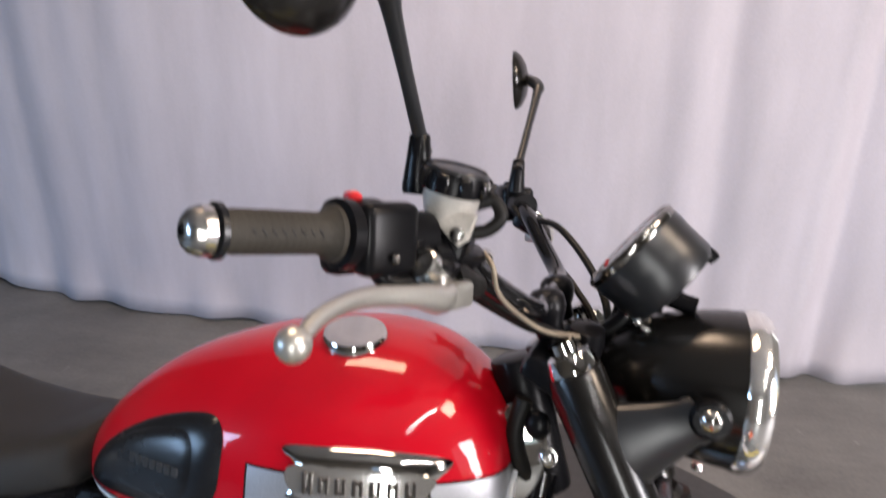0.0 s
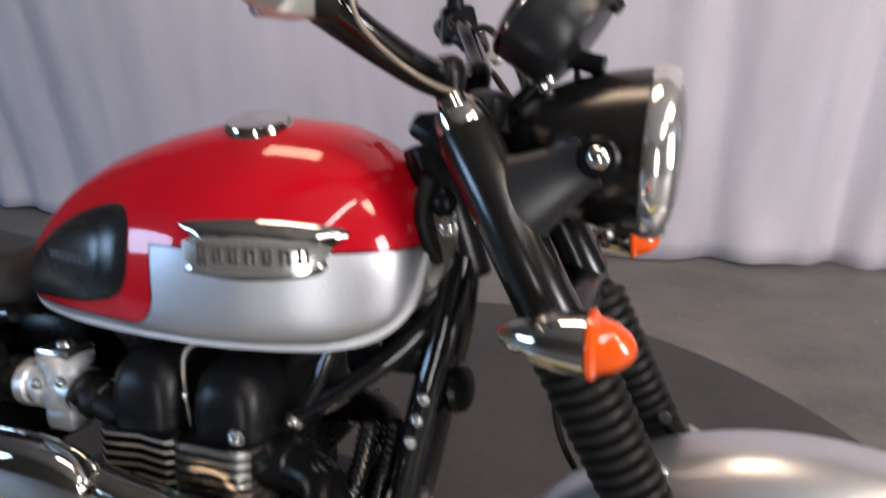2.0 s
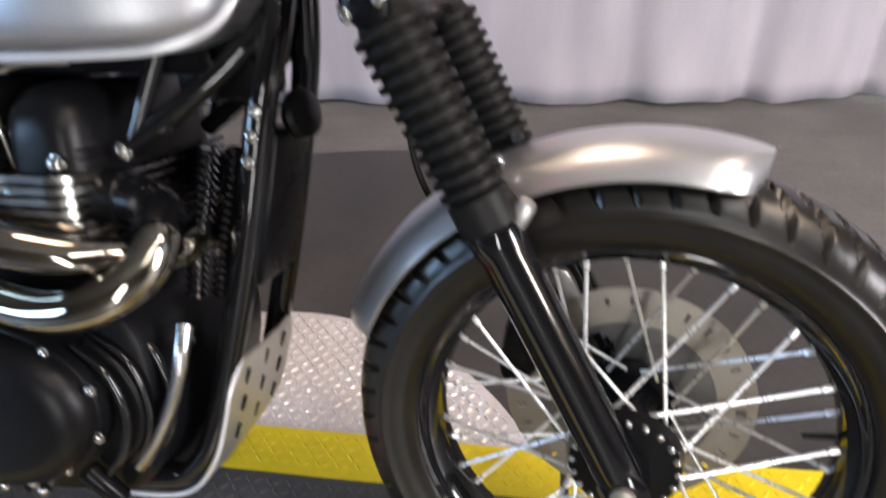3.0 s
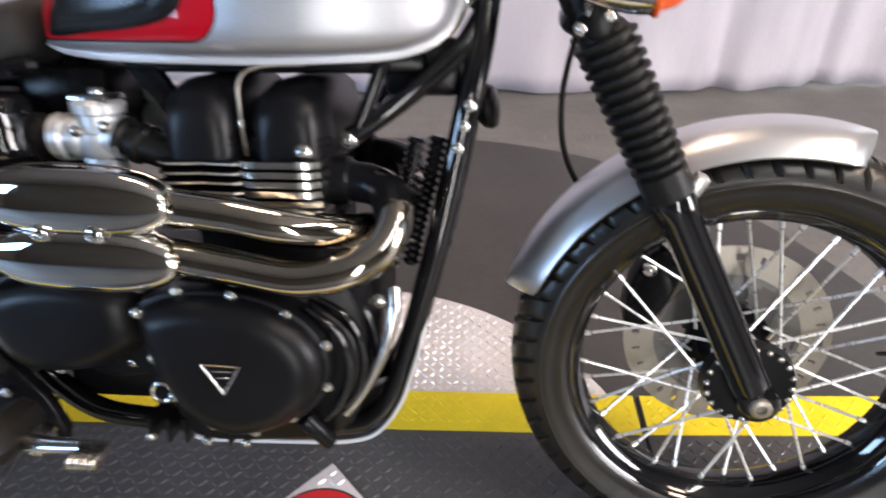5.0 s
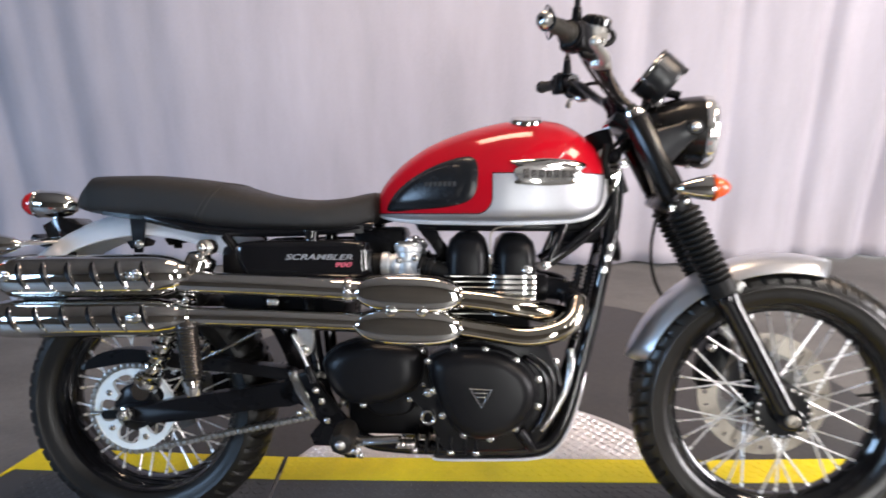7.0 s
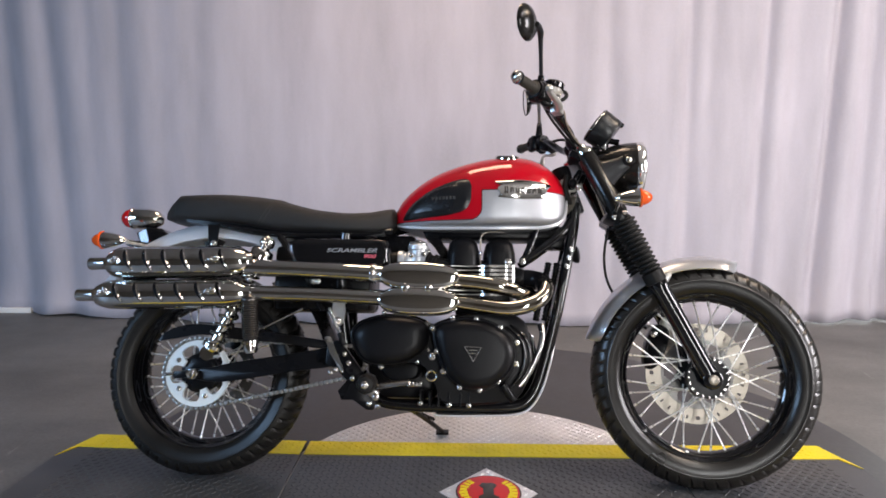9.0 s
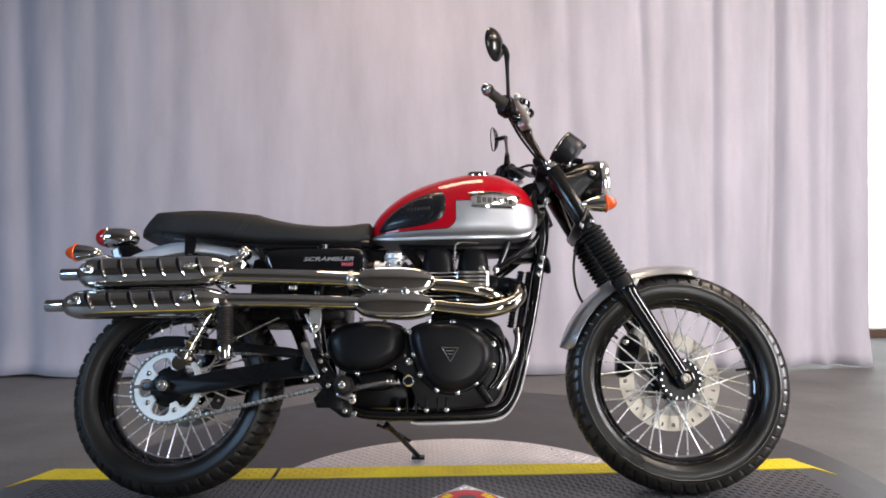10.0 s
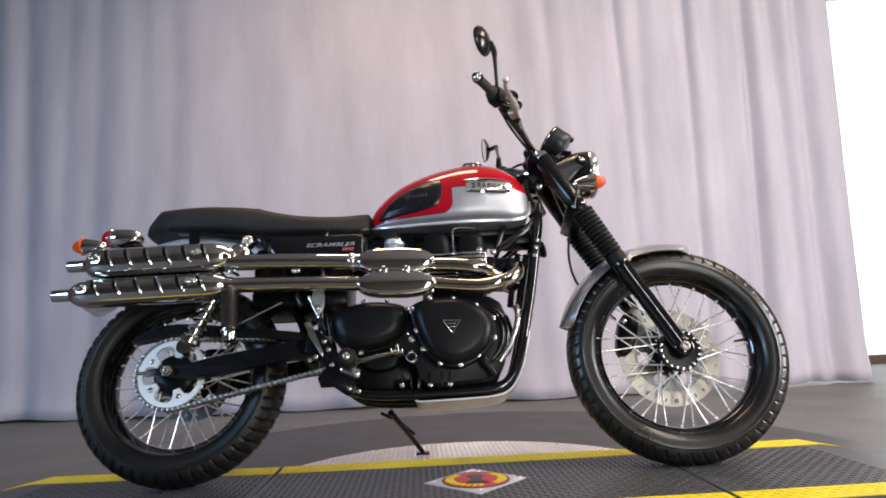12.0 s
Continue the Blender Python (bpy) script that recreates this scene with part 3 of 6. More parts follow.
def rim_mesh(r, w):
    """A black rim with two lips and a deep channel."""
    pr = [(-w, r + 0.006), (-w * 1.03, r), (-w * 0.93, r - 0.004), (-w * 0.80, r - 0.006), (-w * 0.62, r - 0.010), (-w * 0.45, r - 0.020), (-w * 0.2, r - 0.023), (0, r - 0.024),
          (w * 0.2, r - 0.023), (w * 0.45, r - 0.020), (w * 0.62, r - 0.010), (w * 0.80, r - 0.006), (w * 0.93, r - 0.004), (w * 1.03, r), (w, r + 0.006), (w * 0.7, r + 0.004), (0, r - 0.012), (-w * 0.7, r + 0.004), (-w, r + 0.006)]
    return lathe(pr, (0, 0, 0), (0, 1, 0), 72, None, False)


def spoke_places(rim_r, hub_r, hub_w, count, cross):
    out = []
    for i in range(count):
        side = 1 if i % 2 else -1
        lead = 1 if (i // 2) % 2 else -1
        a = 2 * math.pi * (i + 0.5) / count
        h = a + lead * cross
        p = V(rim_r * math.cos(a), side * 0.006, rim_r * math.sin(a))
        q = V(hub_r * math.cos(h), side * hub_w, hub_r * math.sin(h))
        out.append(Matrix.Translation(p) @ frame_on(q - p).to_4x4() @ Matrix.Diagonal((1, 1, (q - p).length, 1)))
    return out


def spoke_mesh(r=0.0024):
    return finish(lathe([(0, r * 1.5), (0.06, r * 1.5), (0.075, r), (1.0, r)], n=8))


def slotted_ring(r0, r1, y0, y1, holes, hole_r, at):
    """A flat ring with round holes (bridged as a grid of quads between two radii)."""
    bm = bmesh.new()
    n = 144
    layers = []
    for y in (y0, y1):
        layers.append([[bm.verts.new((r * math.cos(2 * math.pi * i / n), y, r * math.sin(2 * math.pi * i / n))) for i in range(n)] for r in np.linspace(r0, r1, 9)])

    def gone(i, k):
        r = r0 + (r1 - r0) * (k + 0.5) / 8
        a = 2 * math.pi * (i + 0.5) / n
        return any(math.hypot(r * math.cos(a) - at * math.cos(h), r * math.sin(a) - at * math.sin(h)) < hole_r for h in (2 * math.pi * j / holes for j in range(holes)))
    for i in range(n):
        j = (i + 1) % n
        for k in range(8):
            if gone(i, k):
                continue
            for f, ly in ((1, layers[0]), (-1, layers[1])):
                q = (ly[k][i], ly[k][j], ly[k + 1][j], ly[k + 1][i])
                bm.faces.new(q if f > 0 else tuple(reversed(q)))
            for (a0, a1), other in ((((k, i), (k, j)), (i, k - 1)), (((k + 1, i), (k + 1, j)), (i, k + 1)), (((k, i), (k + 1, i)), ((i - 1) % n, k)), (((k, j), (k + 1, j)), (j, k))):
                if not 0 <= other[1] < 8 or gone(*other):
                    bm.faces.new((layers[0][a0[0]][a0[1]], layers[0][a1[0]][a1[1]], layers[1][a1[0]][a1[1]], layers[1][a0[0]][a0[1]]))
    return bm



def lobed_ring(r1, r0, deep, lobes, start, y0, y1):
    """A flat ring whose inner edge has round bays, between its bolt lugs."""
    n = 144
    ring = []
    for y, grow in ((y0, 0.001), (y0 - 0.001, 0.0), (y1 + 0.001, 0.0), (y1, 0.001)):
        inner, outer = [], []
        for i in range(n):
            a = 2 * math.pi * i / n
            u = abs(math.cos((a - start) * lobes / 2))
            r = r0 + deep * math.sqrt(max(0.0, 1 - min(1.0, (1 - u) / 0.55) ** 2)) + grow
            inner.append(V(r * math.cos(a), y, r * math.sin(a)))
            outer.append(V((r1 - grow) * math.cos(a), y, (r1 - grow) * math.sin(a)))
        ring.append((inner, outer))
    loops = [r[0] for r in ring] + [r[1] for r in reversed(ring)]
    return skin(bmesh.new(), loops + [loops[0]], True, False)


BOLT = bolt_mesh()
BIGBOLT = bolt_mesh(0.0085, 0.009)
SPOKE = spoke_mesh()

# rear wheel
mr = Matrix.Translation(REAR)
rear_wheel = part("rear_wheel", lathe([(-0.085, 0.022), (-0.083, 0.05), (-0.06, 0.058), (-0.055, 0.040), (-0.02, 0.034), (0.02, 0.034), (0.055, 0.052), (0.075, 0.058), (0.08, 0.03)], (0, 0, 0), (0, 1, 0), 32), SATIN, bike, "black spoked rear wheel with a knobbed tyre", mr)
part("tyre", tyre_mesh(0.310, 0.122, 0.086, 54, 0.22, 0.007, 0.40, 7), TYRE, rear_wheel, "black block-tread tyre")
part("rim", rim_mesh(0.224, 0.052), GLOSS, rear_wheel, "gloss black rim")
repeats("spoke", SPOKE, SPOKEM, rear_wheel, spoke_places(0.202, 0.052, 0.045, 36, 0.62))
part("sprocket_ring", lobed_ring(0.0975, 0.049, 0.0345, 5, radians(40), -0.100, -0.092), surface("sprocket_alloy", (0.74, 0.79, 0.80), 0.45, 0.2, 0.08, 12, 250, 0.02), rear_wheel, "pale alloy final drive sprocket")
repeats("sprocket_tooth", finish(box((0.099, -0.089, 0), (0.010, 0.0055, 0.0065), 0.0012, None, None, 1)), STEEL, rear_wheel, [Matrix.Rotation(2 * math.pi * k / 43, 4, "Y") for k in range(43)])
repeats("sprocket_bolt", BOLT, STEEL, rear_wheel, [side_at(0.071 * math.cos(a), -0.100, 0.071 * math.sin(a)) for a in (radians(76 + 72 * k) for k in range(5))])
part("carrier", lathe([(-0.092, 0.02), (-0.092, 0.045), (-0.084, 0.058), (-0.078, 0.058)], (0, 0, 0), (0, 1, 0), 32), SATIN, rear_wheel)
# Rear disc in a darkened steel, with the shade on it put into colour.
part("brake_disc", slotted_ring(0.075, 0.112, 0.078, 0.083, 18, 0.005, 0.095), surface("shaded_disc_steel", (0.10, 0.095, 0.09), 0.45, 0.8), rear_wheel)

# front wheel
mf = Matrix.Translation(FRONT)
front_wheel = fpart("front_wheel", lathe([(-0.070, 0.025), (-0.068, 0.060), (-0.052, 0.064), (-0.046, 0.040), (-0.02, 0.032), (0.02, 0.034), (0.046, 0.045), (0.05, 0.062), (0.062, 0.062), (0.064, 0.03)], (0, 0, 0), (0, 1, 0), 40), SATIN, "black spoked front wheel with a road and trail tyre", None, mf)
part("tyre", tyre_mesh(0.330, 0.102, 0.084, 54, 0.17, 0.0075, 1.1, 12), LIT_TYRE, front_wheel, "black tyre with slanting tread grooves")
part("rim", rim_mesh(0.245, 0.043), GLOSS, front_wheel, "gloss black rim")
repeats("spoke", SPOKE, SPOKEM, front_wheel, spoke_places(0.224, 0.056, 0.042, 36, 0.72))
part("brake_disc", slotted_ring(0.106, 0.154, 0.062, 0.067, 28, 0.0048, 0.136), DISC, front_wheel, "drilled steel brake disc")
part("disc_carrier", slotted_ring(0.045, 0.108, 0.060, 0.066, 6, 0.020, 0.079), surface("dark_alloy", (0.16, 0.155, 0.15), 0.38, 0.8), front_wheel)
repeats("hub_bolt", bolt_mesh(0.0034, 0.004), STEEL, front_wheel, [side_at(0.056 * math.cos(a), -0.069, 0.056 * math.sin(a)) for a in (k * math.pi / 10 for k in range(20))])
part("valve_stem", cyl((0.217, 0, 0.03), (0.185, 0, 0.026), 0.0045, 0.003, 10), RUBBER, front_wheel)

# ---- fuel tank ----
TX = [0.306, 0.320, 0.339, 0.380, 0.433, 0.487, 0.553, 0.619, 0.665, 0.724, 0.763, 0.802, 0.822, 0.834, 0.841]
TT = [0.800, 0.832, 0.858, 0.897, 0.932, 0.955, 0.975, 0.988, 0.992, 0.986, 0.972, 0.945, 0.920, 0.896, 0.868]
TB = [0.778, 0.762, 0.757, 0.752, 0.749, 0.748, 0.747, 0.747, 0.748, 0.750, 0.753, 0.764, 0.779, 0.800, 0.835]
TW = [0.030, 0.062, 0.080, 0.104, 0.124, 0.138, 0.151, 0.157, 0.156, 0.146, 0.133, 0.111, 0.093, 0.072, 0.030]


def tank_at(x):
    return (eased(x, TX, TT), eased(x, TX, TB), eased(x, TX, TW))


def tank_side(x, z):
    """The tank's half width at a height."""
    t, b, w = tank_at(x)
    mid = b + 0.34 * (t - b)
    c = (z - mid) / (t - mid) if z >= mid else (mid - z) / (mid - b)
    c = min(0.999, max(0.0, c))
    e, g = (0.92, 0.80) if z >= mid else (0.34, 0.50)
    cos = c ** (1 / e)
    return w * math.sqrt(1 - cos * cos) ** g


def tank_mesh():
    rings = []
    xs = sorted(set([*TX, *np.linspace(TX[1], TX[-2], 72)]))
    for x in xs:
        t, b, w = tank_at(x)
        mid = b + 0.34 * (t - b)
        ring = []
        for k in range(56):
            a = 2 * math.pi * k / 56
            s, c = math.sin(a), math.cos(a)
            up = c >= 0
            e, g = (0.92, 0.80) if up else (0.34, 0.50)
            y = w * math.copysign(abs(s) ** g, s)
            z = mid + (t - mid) * abs(c) ** e if up else mid - (mid - b) * abs(c) ** e
            ring.append(V(x, y, z))
        rings.append(ring)
    bm = skin(bmesh.new(), rings)
    for _ in range(2):
        bmesh.ops.smooth_vert(bm, verts=bm.verts, factor=0.3, use_axis_x=True, use_axis_y=True, use_axis_z=True)
    return bm


tank = part("fuel_tank", tank_mesh(), PAINT, bike, "red over silver painted fuel tank with a dark pinstripe", None, 80)
# rolled seam along the foot of the tank
for s in (-1, 1):
    part("tank_seam", tube([(x, s * (tank_side(x, tank_at(x)[1] + 0.006) - 0.002), tank_at(x)[1] + 0.004) for x in (0.322, 0.36, 0.43, 0.52, 0.62, 0.70, 0.76, 0.80)] + [(0.824, s * 0.074, 0.786), (0.837, s * 0.062, 0.812), (0.842, s * 0.046, 0.850)], [0.003, 0.005, 0.006, 0.006, 0.006, 0.006, 0.006, 0.006, 0.006, 0.0055, 0.003], 8, 5, None, True, 0.9), SEAM, tank)


def patch(outline, side, out=0.006, lift=0.001, power=5, rings=9):
    """A raised pad that follows the tank's side."""
    o = smooth_outline(outline, 5)
    cx, cz = sum(p[0] for p in o) / len(o), sum(p[1] for p in o) / len(o)
    rr = []
    for i in range(rings + 1):
        f = 1 - i / (rings + 0.5)
        rr.append([V(x, side * (tank_side(x, z) + lift + out * (1 - f ** power)), z) for x, z in ((cx + (px - cx) * f, cz + (pz - cz) * f) for px, pz in o)])
    first = [V(p.x, p.y - side * 0.012, p.z) for p in rr[0]]
    return skin(bmesh.new(), [first, *rr])


KNEE = [(0.341, 0.782), (0.362, 0.818), (0.400, 0.850), (0.445, 0.875), (0.495, 0.892), (0.532, 0.896), (0.547, 0.880), (0.549, 0.850), (0.544, 0.818), (0.526, 0.798), (0.480, 0.786), (0.410, 0.780), (0.362, 0.776)]
INNER = [(0.445 + (a - 0.455) * 0.80, 0.832 + (b - 0.834) * 0.76) for a, b in KNEE]
for s in (-1, 1):
    pad = part("knee_pad", patch(KNEE, s, 0.007, 0.001, 7), PAD, tank, "black rubber knee pad", None, 60)
    part("pad_face", patch(INNER, s, 0.004, 0.0065, 8), PAD, pad, "", None, 60)
    bars = None
    for k in range(7):
        x = 0.435 + k * 0.0105
        bars = box((x, s * (tank_side(x, 0.836) + 0.0108), 0.836), (0.0075, 0.0016, 0.010), 0.0006, None, bars, 1)
    part("moulded_bars", bars, surface("pad_bars_" + ("l" if s > 0 else "r"), (0.022, 0.023, 0.025), 0.5), pad)
    # winged chrome badge with raised bars
    wing = [(0.619, 0.884), (0.650, 0.8885), (0.700, 0.891), (0.745, 0.8885), (0.784, 0.8805), (0.776, 0.868), (0.765, 0.856), (0.768, 0.846), (0.757, 0.837), (0.72, 0.833), (0.69, 0.8315), (0.66, 0.833), (0.628, 0.837), (0.634, 0.847), (0.629, 0.858), (0.635, 0.871)]
    badge = part("tank_badge", patch(wing, s, 0.0035, 0.0035, 6, 6), CHROME, tank, "chrome winged tank badge", None, 60)
    part("badge_field", patch([(0.637, 0.872), (0.765, 0.870), (0.752, 0.842), (0.70, 0.838), (0.640, 0.842)], s, 0.0008, 0.0073, 8, 4), BRIGHT, badge, "", None, 60)
    for k in range(7):
        x = 0.648 + k * 0.0165
        hgt = 0.022 if k == 0 else 0.016
        glyph = None
        for dx, wd in ((0, 0.0042), (0.0068, 0.0034)):
            glyph = box((x + dx, s * (tank_side(x + dx, 0.857) + 0.0088), 0.857), (wd, 0.003, hgt), 0.0008, None, glyph, 1)
        glyph = box((x + 0.003, s * (tank_side(x, 0.862) + 0.0088), 0.862 if k % 2 else 0.851), (0.009, 0.0028, 0.0032), 0.0006, None, glyph, 1)
        part("badge_bar", glyph, BADGEINK, badge)

cap = part("filler_cap", lathe([(-0.012, 0.030), (0.002, 0.030), (0.003, 0.036), (0.012, 0.0365), (0.0165, 0.034), (0.0175, 0.026), (0.0172, 0.0)], (0.657, -0.062, 0.972), (0.02, -0.30, 0.95), 40), CHROME, tank, "round chrome filler cap")
part("cap_rim", lathe([(0, 0.040), (0.003, 0.041), (0.005, 0.036)], (0.657, -0.0605, 0.969), (0.02, -0.30, 0.95), 36), STEEL, cap)

# ---- seat ----
SX = [-0.426, -0.412, -0.392, -0.364, -0.240, -0.132, -0.050, 0.000, 0.050, 0.096, 0.175, 0.240, 0.285, 0.308, 0.320]
ST = [0.799, 0.815, 0.836, 0.861, 0.863, 0.856, 0.845, 0.831, 0.818, 0.810, 0.804, 0.809, 0.819, 0.822, 0.808]
SB = [0.786, 0.781, 0.776, 0.770, 0.762, 0.753, 0.738, 0.735, 0.733, 0.732, 0.731, 0.732, 0.740, 0.750, 0.765]
SW = [0.030, 0.058, 0.078, 0.098, 0.118, 0.126, 0.130, 0.131, 0.132, 0.131, 0.126, 0.113, 0.098, 0.086, 0.060]


def seat_ring(x, grow=0.0, shift=0.0):
    ring = []
    for k in range(48):
        a = 2 * math.pi * k / 48
        s, c = math.sin(a), math.cos(a)
        t, b, w = (eased(x, SX, q) for q in (ST, SB, SW))
        mid = b + 0.42 * (t - b)
        y = (w + grow) * math.copysign(abs(s) ** 0.48, s) * (1 - 0.10 * max(0, c))
        z = mid + (t - mid + grow) * abs(c) ** 0.55 if c >= 0 else mid - (mid - b + grow) * abs(c) ** 0.5
        ring.append(V(x + shift * (z - b) / max(0.01, t - b), y, z))
    return ring


def seat_point(x, rise, k):
    """A point of the seat's skin on a plane that leans forward by rise."""
    at = x
    for _ in range(6):
        p = seat_ring(at, 0.0006)[k % 48]
        t, b = eased(at, SX, ST), eased(at, SX, SB)
        at = x + rise * (p.z - b) / (t - b)
    return p


seat = part("seat", skin(bmesh.new(), [seat_ring(x) for x in sorted(set([*SX, *np.linspace(-0.32, 0.30, 36)]))]), VINYL, bike, "long black vinyl dual seat with a stepped rear", None, 70)
for off in (0.0, 0.012):
    part("seat_seam", tube([seat_point(-0.104 + off, 0.060, k) for k in range(-19, 20)], 0.0010, 6, 2), STITCH, seat, "stitched seam")
part("seat_base", slab([(-0.33, 0.790), (-0.14, 0.766), (0.0, 0.747), (0.29, 0.745), (0.29, 0.727), (0.0, 0.729), (-0.15, 0.747), (-0.33, 0.768)], -0.098, 0.098, 0.004), SATIN, seat)


# ---- engine ----
engine = part("engine", slab(smooth_outline([(0.235, 0.375), (0.240, 0.44), (0.30, 0.480), (0.395, 0.474), (0.452, 0.450), (0.500, 0.492), (0.68, 0.495), (0.722, 0.42), (0.715, 0.32), (0.68, 0.255), (0.58, 0.238), (0.475, 0.240), (0.445, 0.30), (0.40, 0.352), (0.30, 0.350)], 3), 0.135, -0.135, 0.012), CAST, bike, "black air-cooled parallel twin engine with polished fins")
COVER = [(0.448, 0.452), (0.468, 0.468), (0.500, 0.477), (0.545, 0.479), (0.590, 0.474), (0.630, 0.458), (0.662, 0.430), (0.677, 0.395), (0.672, 0.358), (0.652, 0.325), (0.620, 0.300), (0.580, 0.285), (0.545, 0.284), (0.515, 0.297), (0.488, 0.322), (0.467, 0.362), (0.453, 0.405)]
CO = smooth_outline(COVER, 3)
cx0, cz0 = 0.562, 0.385
rimo = [(cx0 + (x - cx0) * 1.055, cz0 + (z - cz0) * 1.06) for x, z in CO]
clutch = part("clutch_cover", dome(CO, -0.150, -0.203, 0.66), CAST, engine, "rounded matt black clutch cover", None, 60)
part("cover_flange", slab(rimo, -0.120, -0.172, 0.004), CAST, engine)
tri = [(0.534, 0.403), (0.581, 0.401), (0.558, 0.363)]


def tri_ring(f, y):
    mx, mz = sum(p[0] for p in tri) / 3, sum(p[1] for p in tri) / 3
    return [V(mx + (x - mx) * f, y, mz + (z - mz) * f) for x, z in tri]


part("triangle_emblem", skin(bmesh.new(), [tri_ring(1, -0.199), tri_ring(1, -0.2075), tri_ring(0.84, -0.2075), tri_ring(0.82, -0.2058), tri_ring(0.3, -0.2058)]), CAST, clutch)
b = bmesh.new()
for p, q in zip(tri, tri[1:] + tri[:1]):
    cyl((p[0], -0.2076, p[1]), (q[0], -0.2076, q[1]), 0.0012, None, 8, 0, b)
for z, half in ((0.3935, 0.0125), (0.3845, 0.0075)):
    box((0.5577, -0.2066, z), (2 * half, 0.0016, 0.0026), 0.0005, None, b, 1)
part("emblem_line", b, STEEL, clutch)
repeats("cover_bolt", BOLT, STEEL, engine, [side_at(x, -0.172, z) for x, z in ((0.498, 0.483), (0.566, 0.479), (0.632, 0.456), (0.680, 0.416), (0.678, 0.357), (0.628, 0.308), (0.577, 0.283), (0.520, 0.290), (0.473, 0.332), (0.455, 0.388), (0.442, 0.452))])
SPR = smooth_outline([(0.206, 0.418), (0.211, 0.449), (0.241, 0.472), (0.300, 0.487), (0.370, 0.485), (0.421, 0.468), (0.431, 0.438), (0.427, 0.402), (0.400, 0.373), (0.345, 0.350), (0.275, 0.346), (0.232, 0.366)], 3)
part("sprocket_cover", dome(SPR, -0.110, -0.168, 0.55), CAST, engine, "rounded matt black sprocket cover", None, 60)
part("sprocket_cover_flange", slab([(0.31 + (x - 0.31) * 1.06, 0.41 + (z - 0.41) * 1.07) for x, z in SPR], -0.090, -0.128, 0.004), CAST, engine)
repeats("cover_bolt", BOLT, STEEL, engine, [side_at(x, -0.130, z) for x, z in ((0.298, 0.496), (0.368, 0.492), (0.424, 0.466), (0.428, 0.390), (0.398, 0.356), (0.292, 0.340))])
part("sump", box((0.345, 0.0, 0.300), (0.21, 0.110, 0.115), 0.015), CAST, engine)
part("lower_cover", dome(smooth_outline([(0.285, 0.350), (0.392, 0.352), (0.403, 0.325), (0.385, 0.302), (0.330, 0.295), (0.292, 0.310)], 3), -0.045, -0.080, 0.75), CAST, engine)
part("filler_ring", lathe([(0, 0.017), (0.010, 0.017), (0.012, 0.014), (0.010, 0.011), (0.004, 0.010)], (0.440, -0.135, 0.318), (0, -1, 0), 24), STEEL, engine)
part("filler_plug", lathe([(0.003, 0.0115), (0.0075, 0.011), (0.008, 0.004)], (0.440, -0.135, 0.318), (0, -1, 0), 16), SATIN, engine)
for grow, depth, r in ((0.0, -0.158, 0.0055), (0.015, -0.140, 0.0050), (0.030, -0.118, 0.0060)):
    part("generator_arch", tube([(0.655 + grow * 0.6, depth, 0.458 + grow * 0.5), (0.690 + grow, depth, 0.428 + grow * 0.3), (0.704 + grow, depth, 0.378), (0.692 + grow, depth, 0.328), (0.668 + grow * 0.6, depth, 0.296)], [r * 0.6, r, r, r, r * 0.6], 10, 6), GLOSS, engine)
part("generator_case", dome(smooth_outline([(0.640, 0.455), (0.690, 0.440), (0.716, 0.400), (0.716, 0.350), (0.690, 0.305), (0.640, 0.290)], 3), -0.110, -0.146, 0.8), CAST, engine)
part("oil_hose_union", cyl((0.640, -0.160, 0.300), (0.672, -0.150, 0.254), 0.013, 0.012, 16, 0.003), SATIN, engine)
repeats("case_rib", finish(box((0, 0, 0), (0.006, 0.16, 0.040), 0.002)), SATIN, engine, [Matrix.Translation((x, -0.06, 0.252)) for x in (0.409, 0.435, 0.460, 0.490, 0.523, 0.547)])
repeats("case_bolt", BOLT, STEEL, engine, [side_at(x, -0.137, z) for x, z in ((0.409, 0.240), (0.490, 0.237), (0.546, 0.237))])
part("cylinder_block", box((0.585, 0, 0.560), (0.165, 0.215, 0.140), 0.012), CAST, engine)
FO = smooth_outline([(-0.050, -0.088), (-0.051, 0.0), (-0.050, 0.088), (0.0, 0.096), (0.049, 0.088), (0.050, 0.0), (0.049, -0.088), (0.0, -0.096)], 3)
fin_edge = finish(skin(bmesh.new(), [[V(a * f, y, c * f) for a, c in FO] for y, f in ((-0.0042, 0.985), (-0.0038, 1.006), (0.0038, 1.006), (0.0042, 0.985))], True, False))
fin = finish(slab(smooth_outline([(-0.050, -0.088), (-0.051, 0.0), (-0.050, 0.088), (0.0, 0.096), (0.049, 0.088), (0.050, 0.0), (0.049, -0.088), (0.0, -0.096)], 3), -0.0022, 0.0022, 0.0008))
lay = Matrix.Rotation(radians(90), 4, "X")
for k in range(8):
    z = 0.634 - k * 0.0118
    ribs = part("fin", fin, SATIN, engine, "", Matrix.Translation((0.627, -0.045, z)) @ lay)
    part("machined_edge", fin_edge, STEEL, ribs, "bright machined fin edge")
fin2 = finish(slab(smooth_outline([(-0.056, -0.12), (-0.058, 0.0), (-0.056, 0.12), (0.0, 0.125), (0.054, 0.12), (0.056, 0.0), (0.054, -0.12), (0.0, -0.125)], 3), -0.0022, 0.0022, 0.0008))
FO2 = smooth_outline([(-0.056, -0.12), (-0.058, 0.0), (-0.056, 0.12), (0.0, 0.125), (0.054, 0.12), (0.056, 0.0), (0.054, -0.12), (0.0, -0.125)], 3)
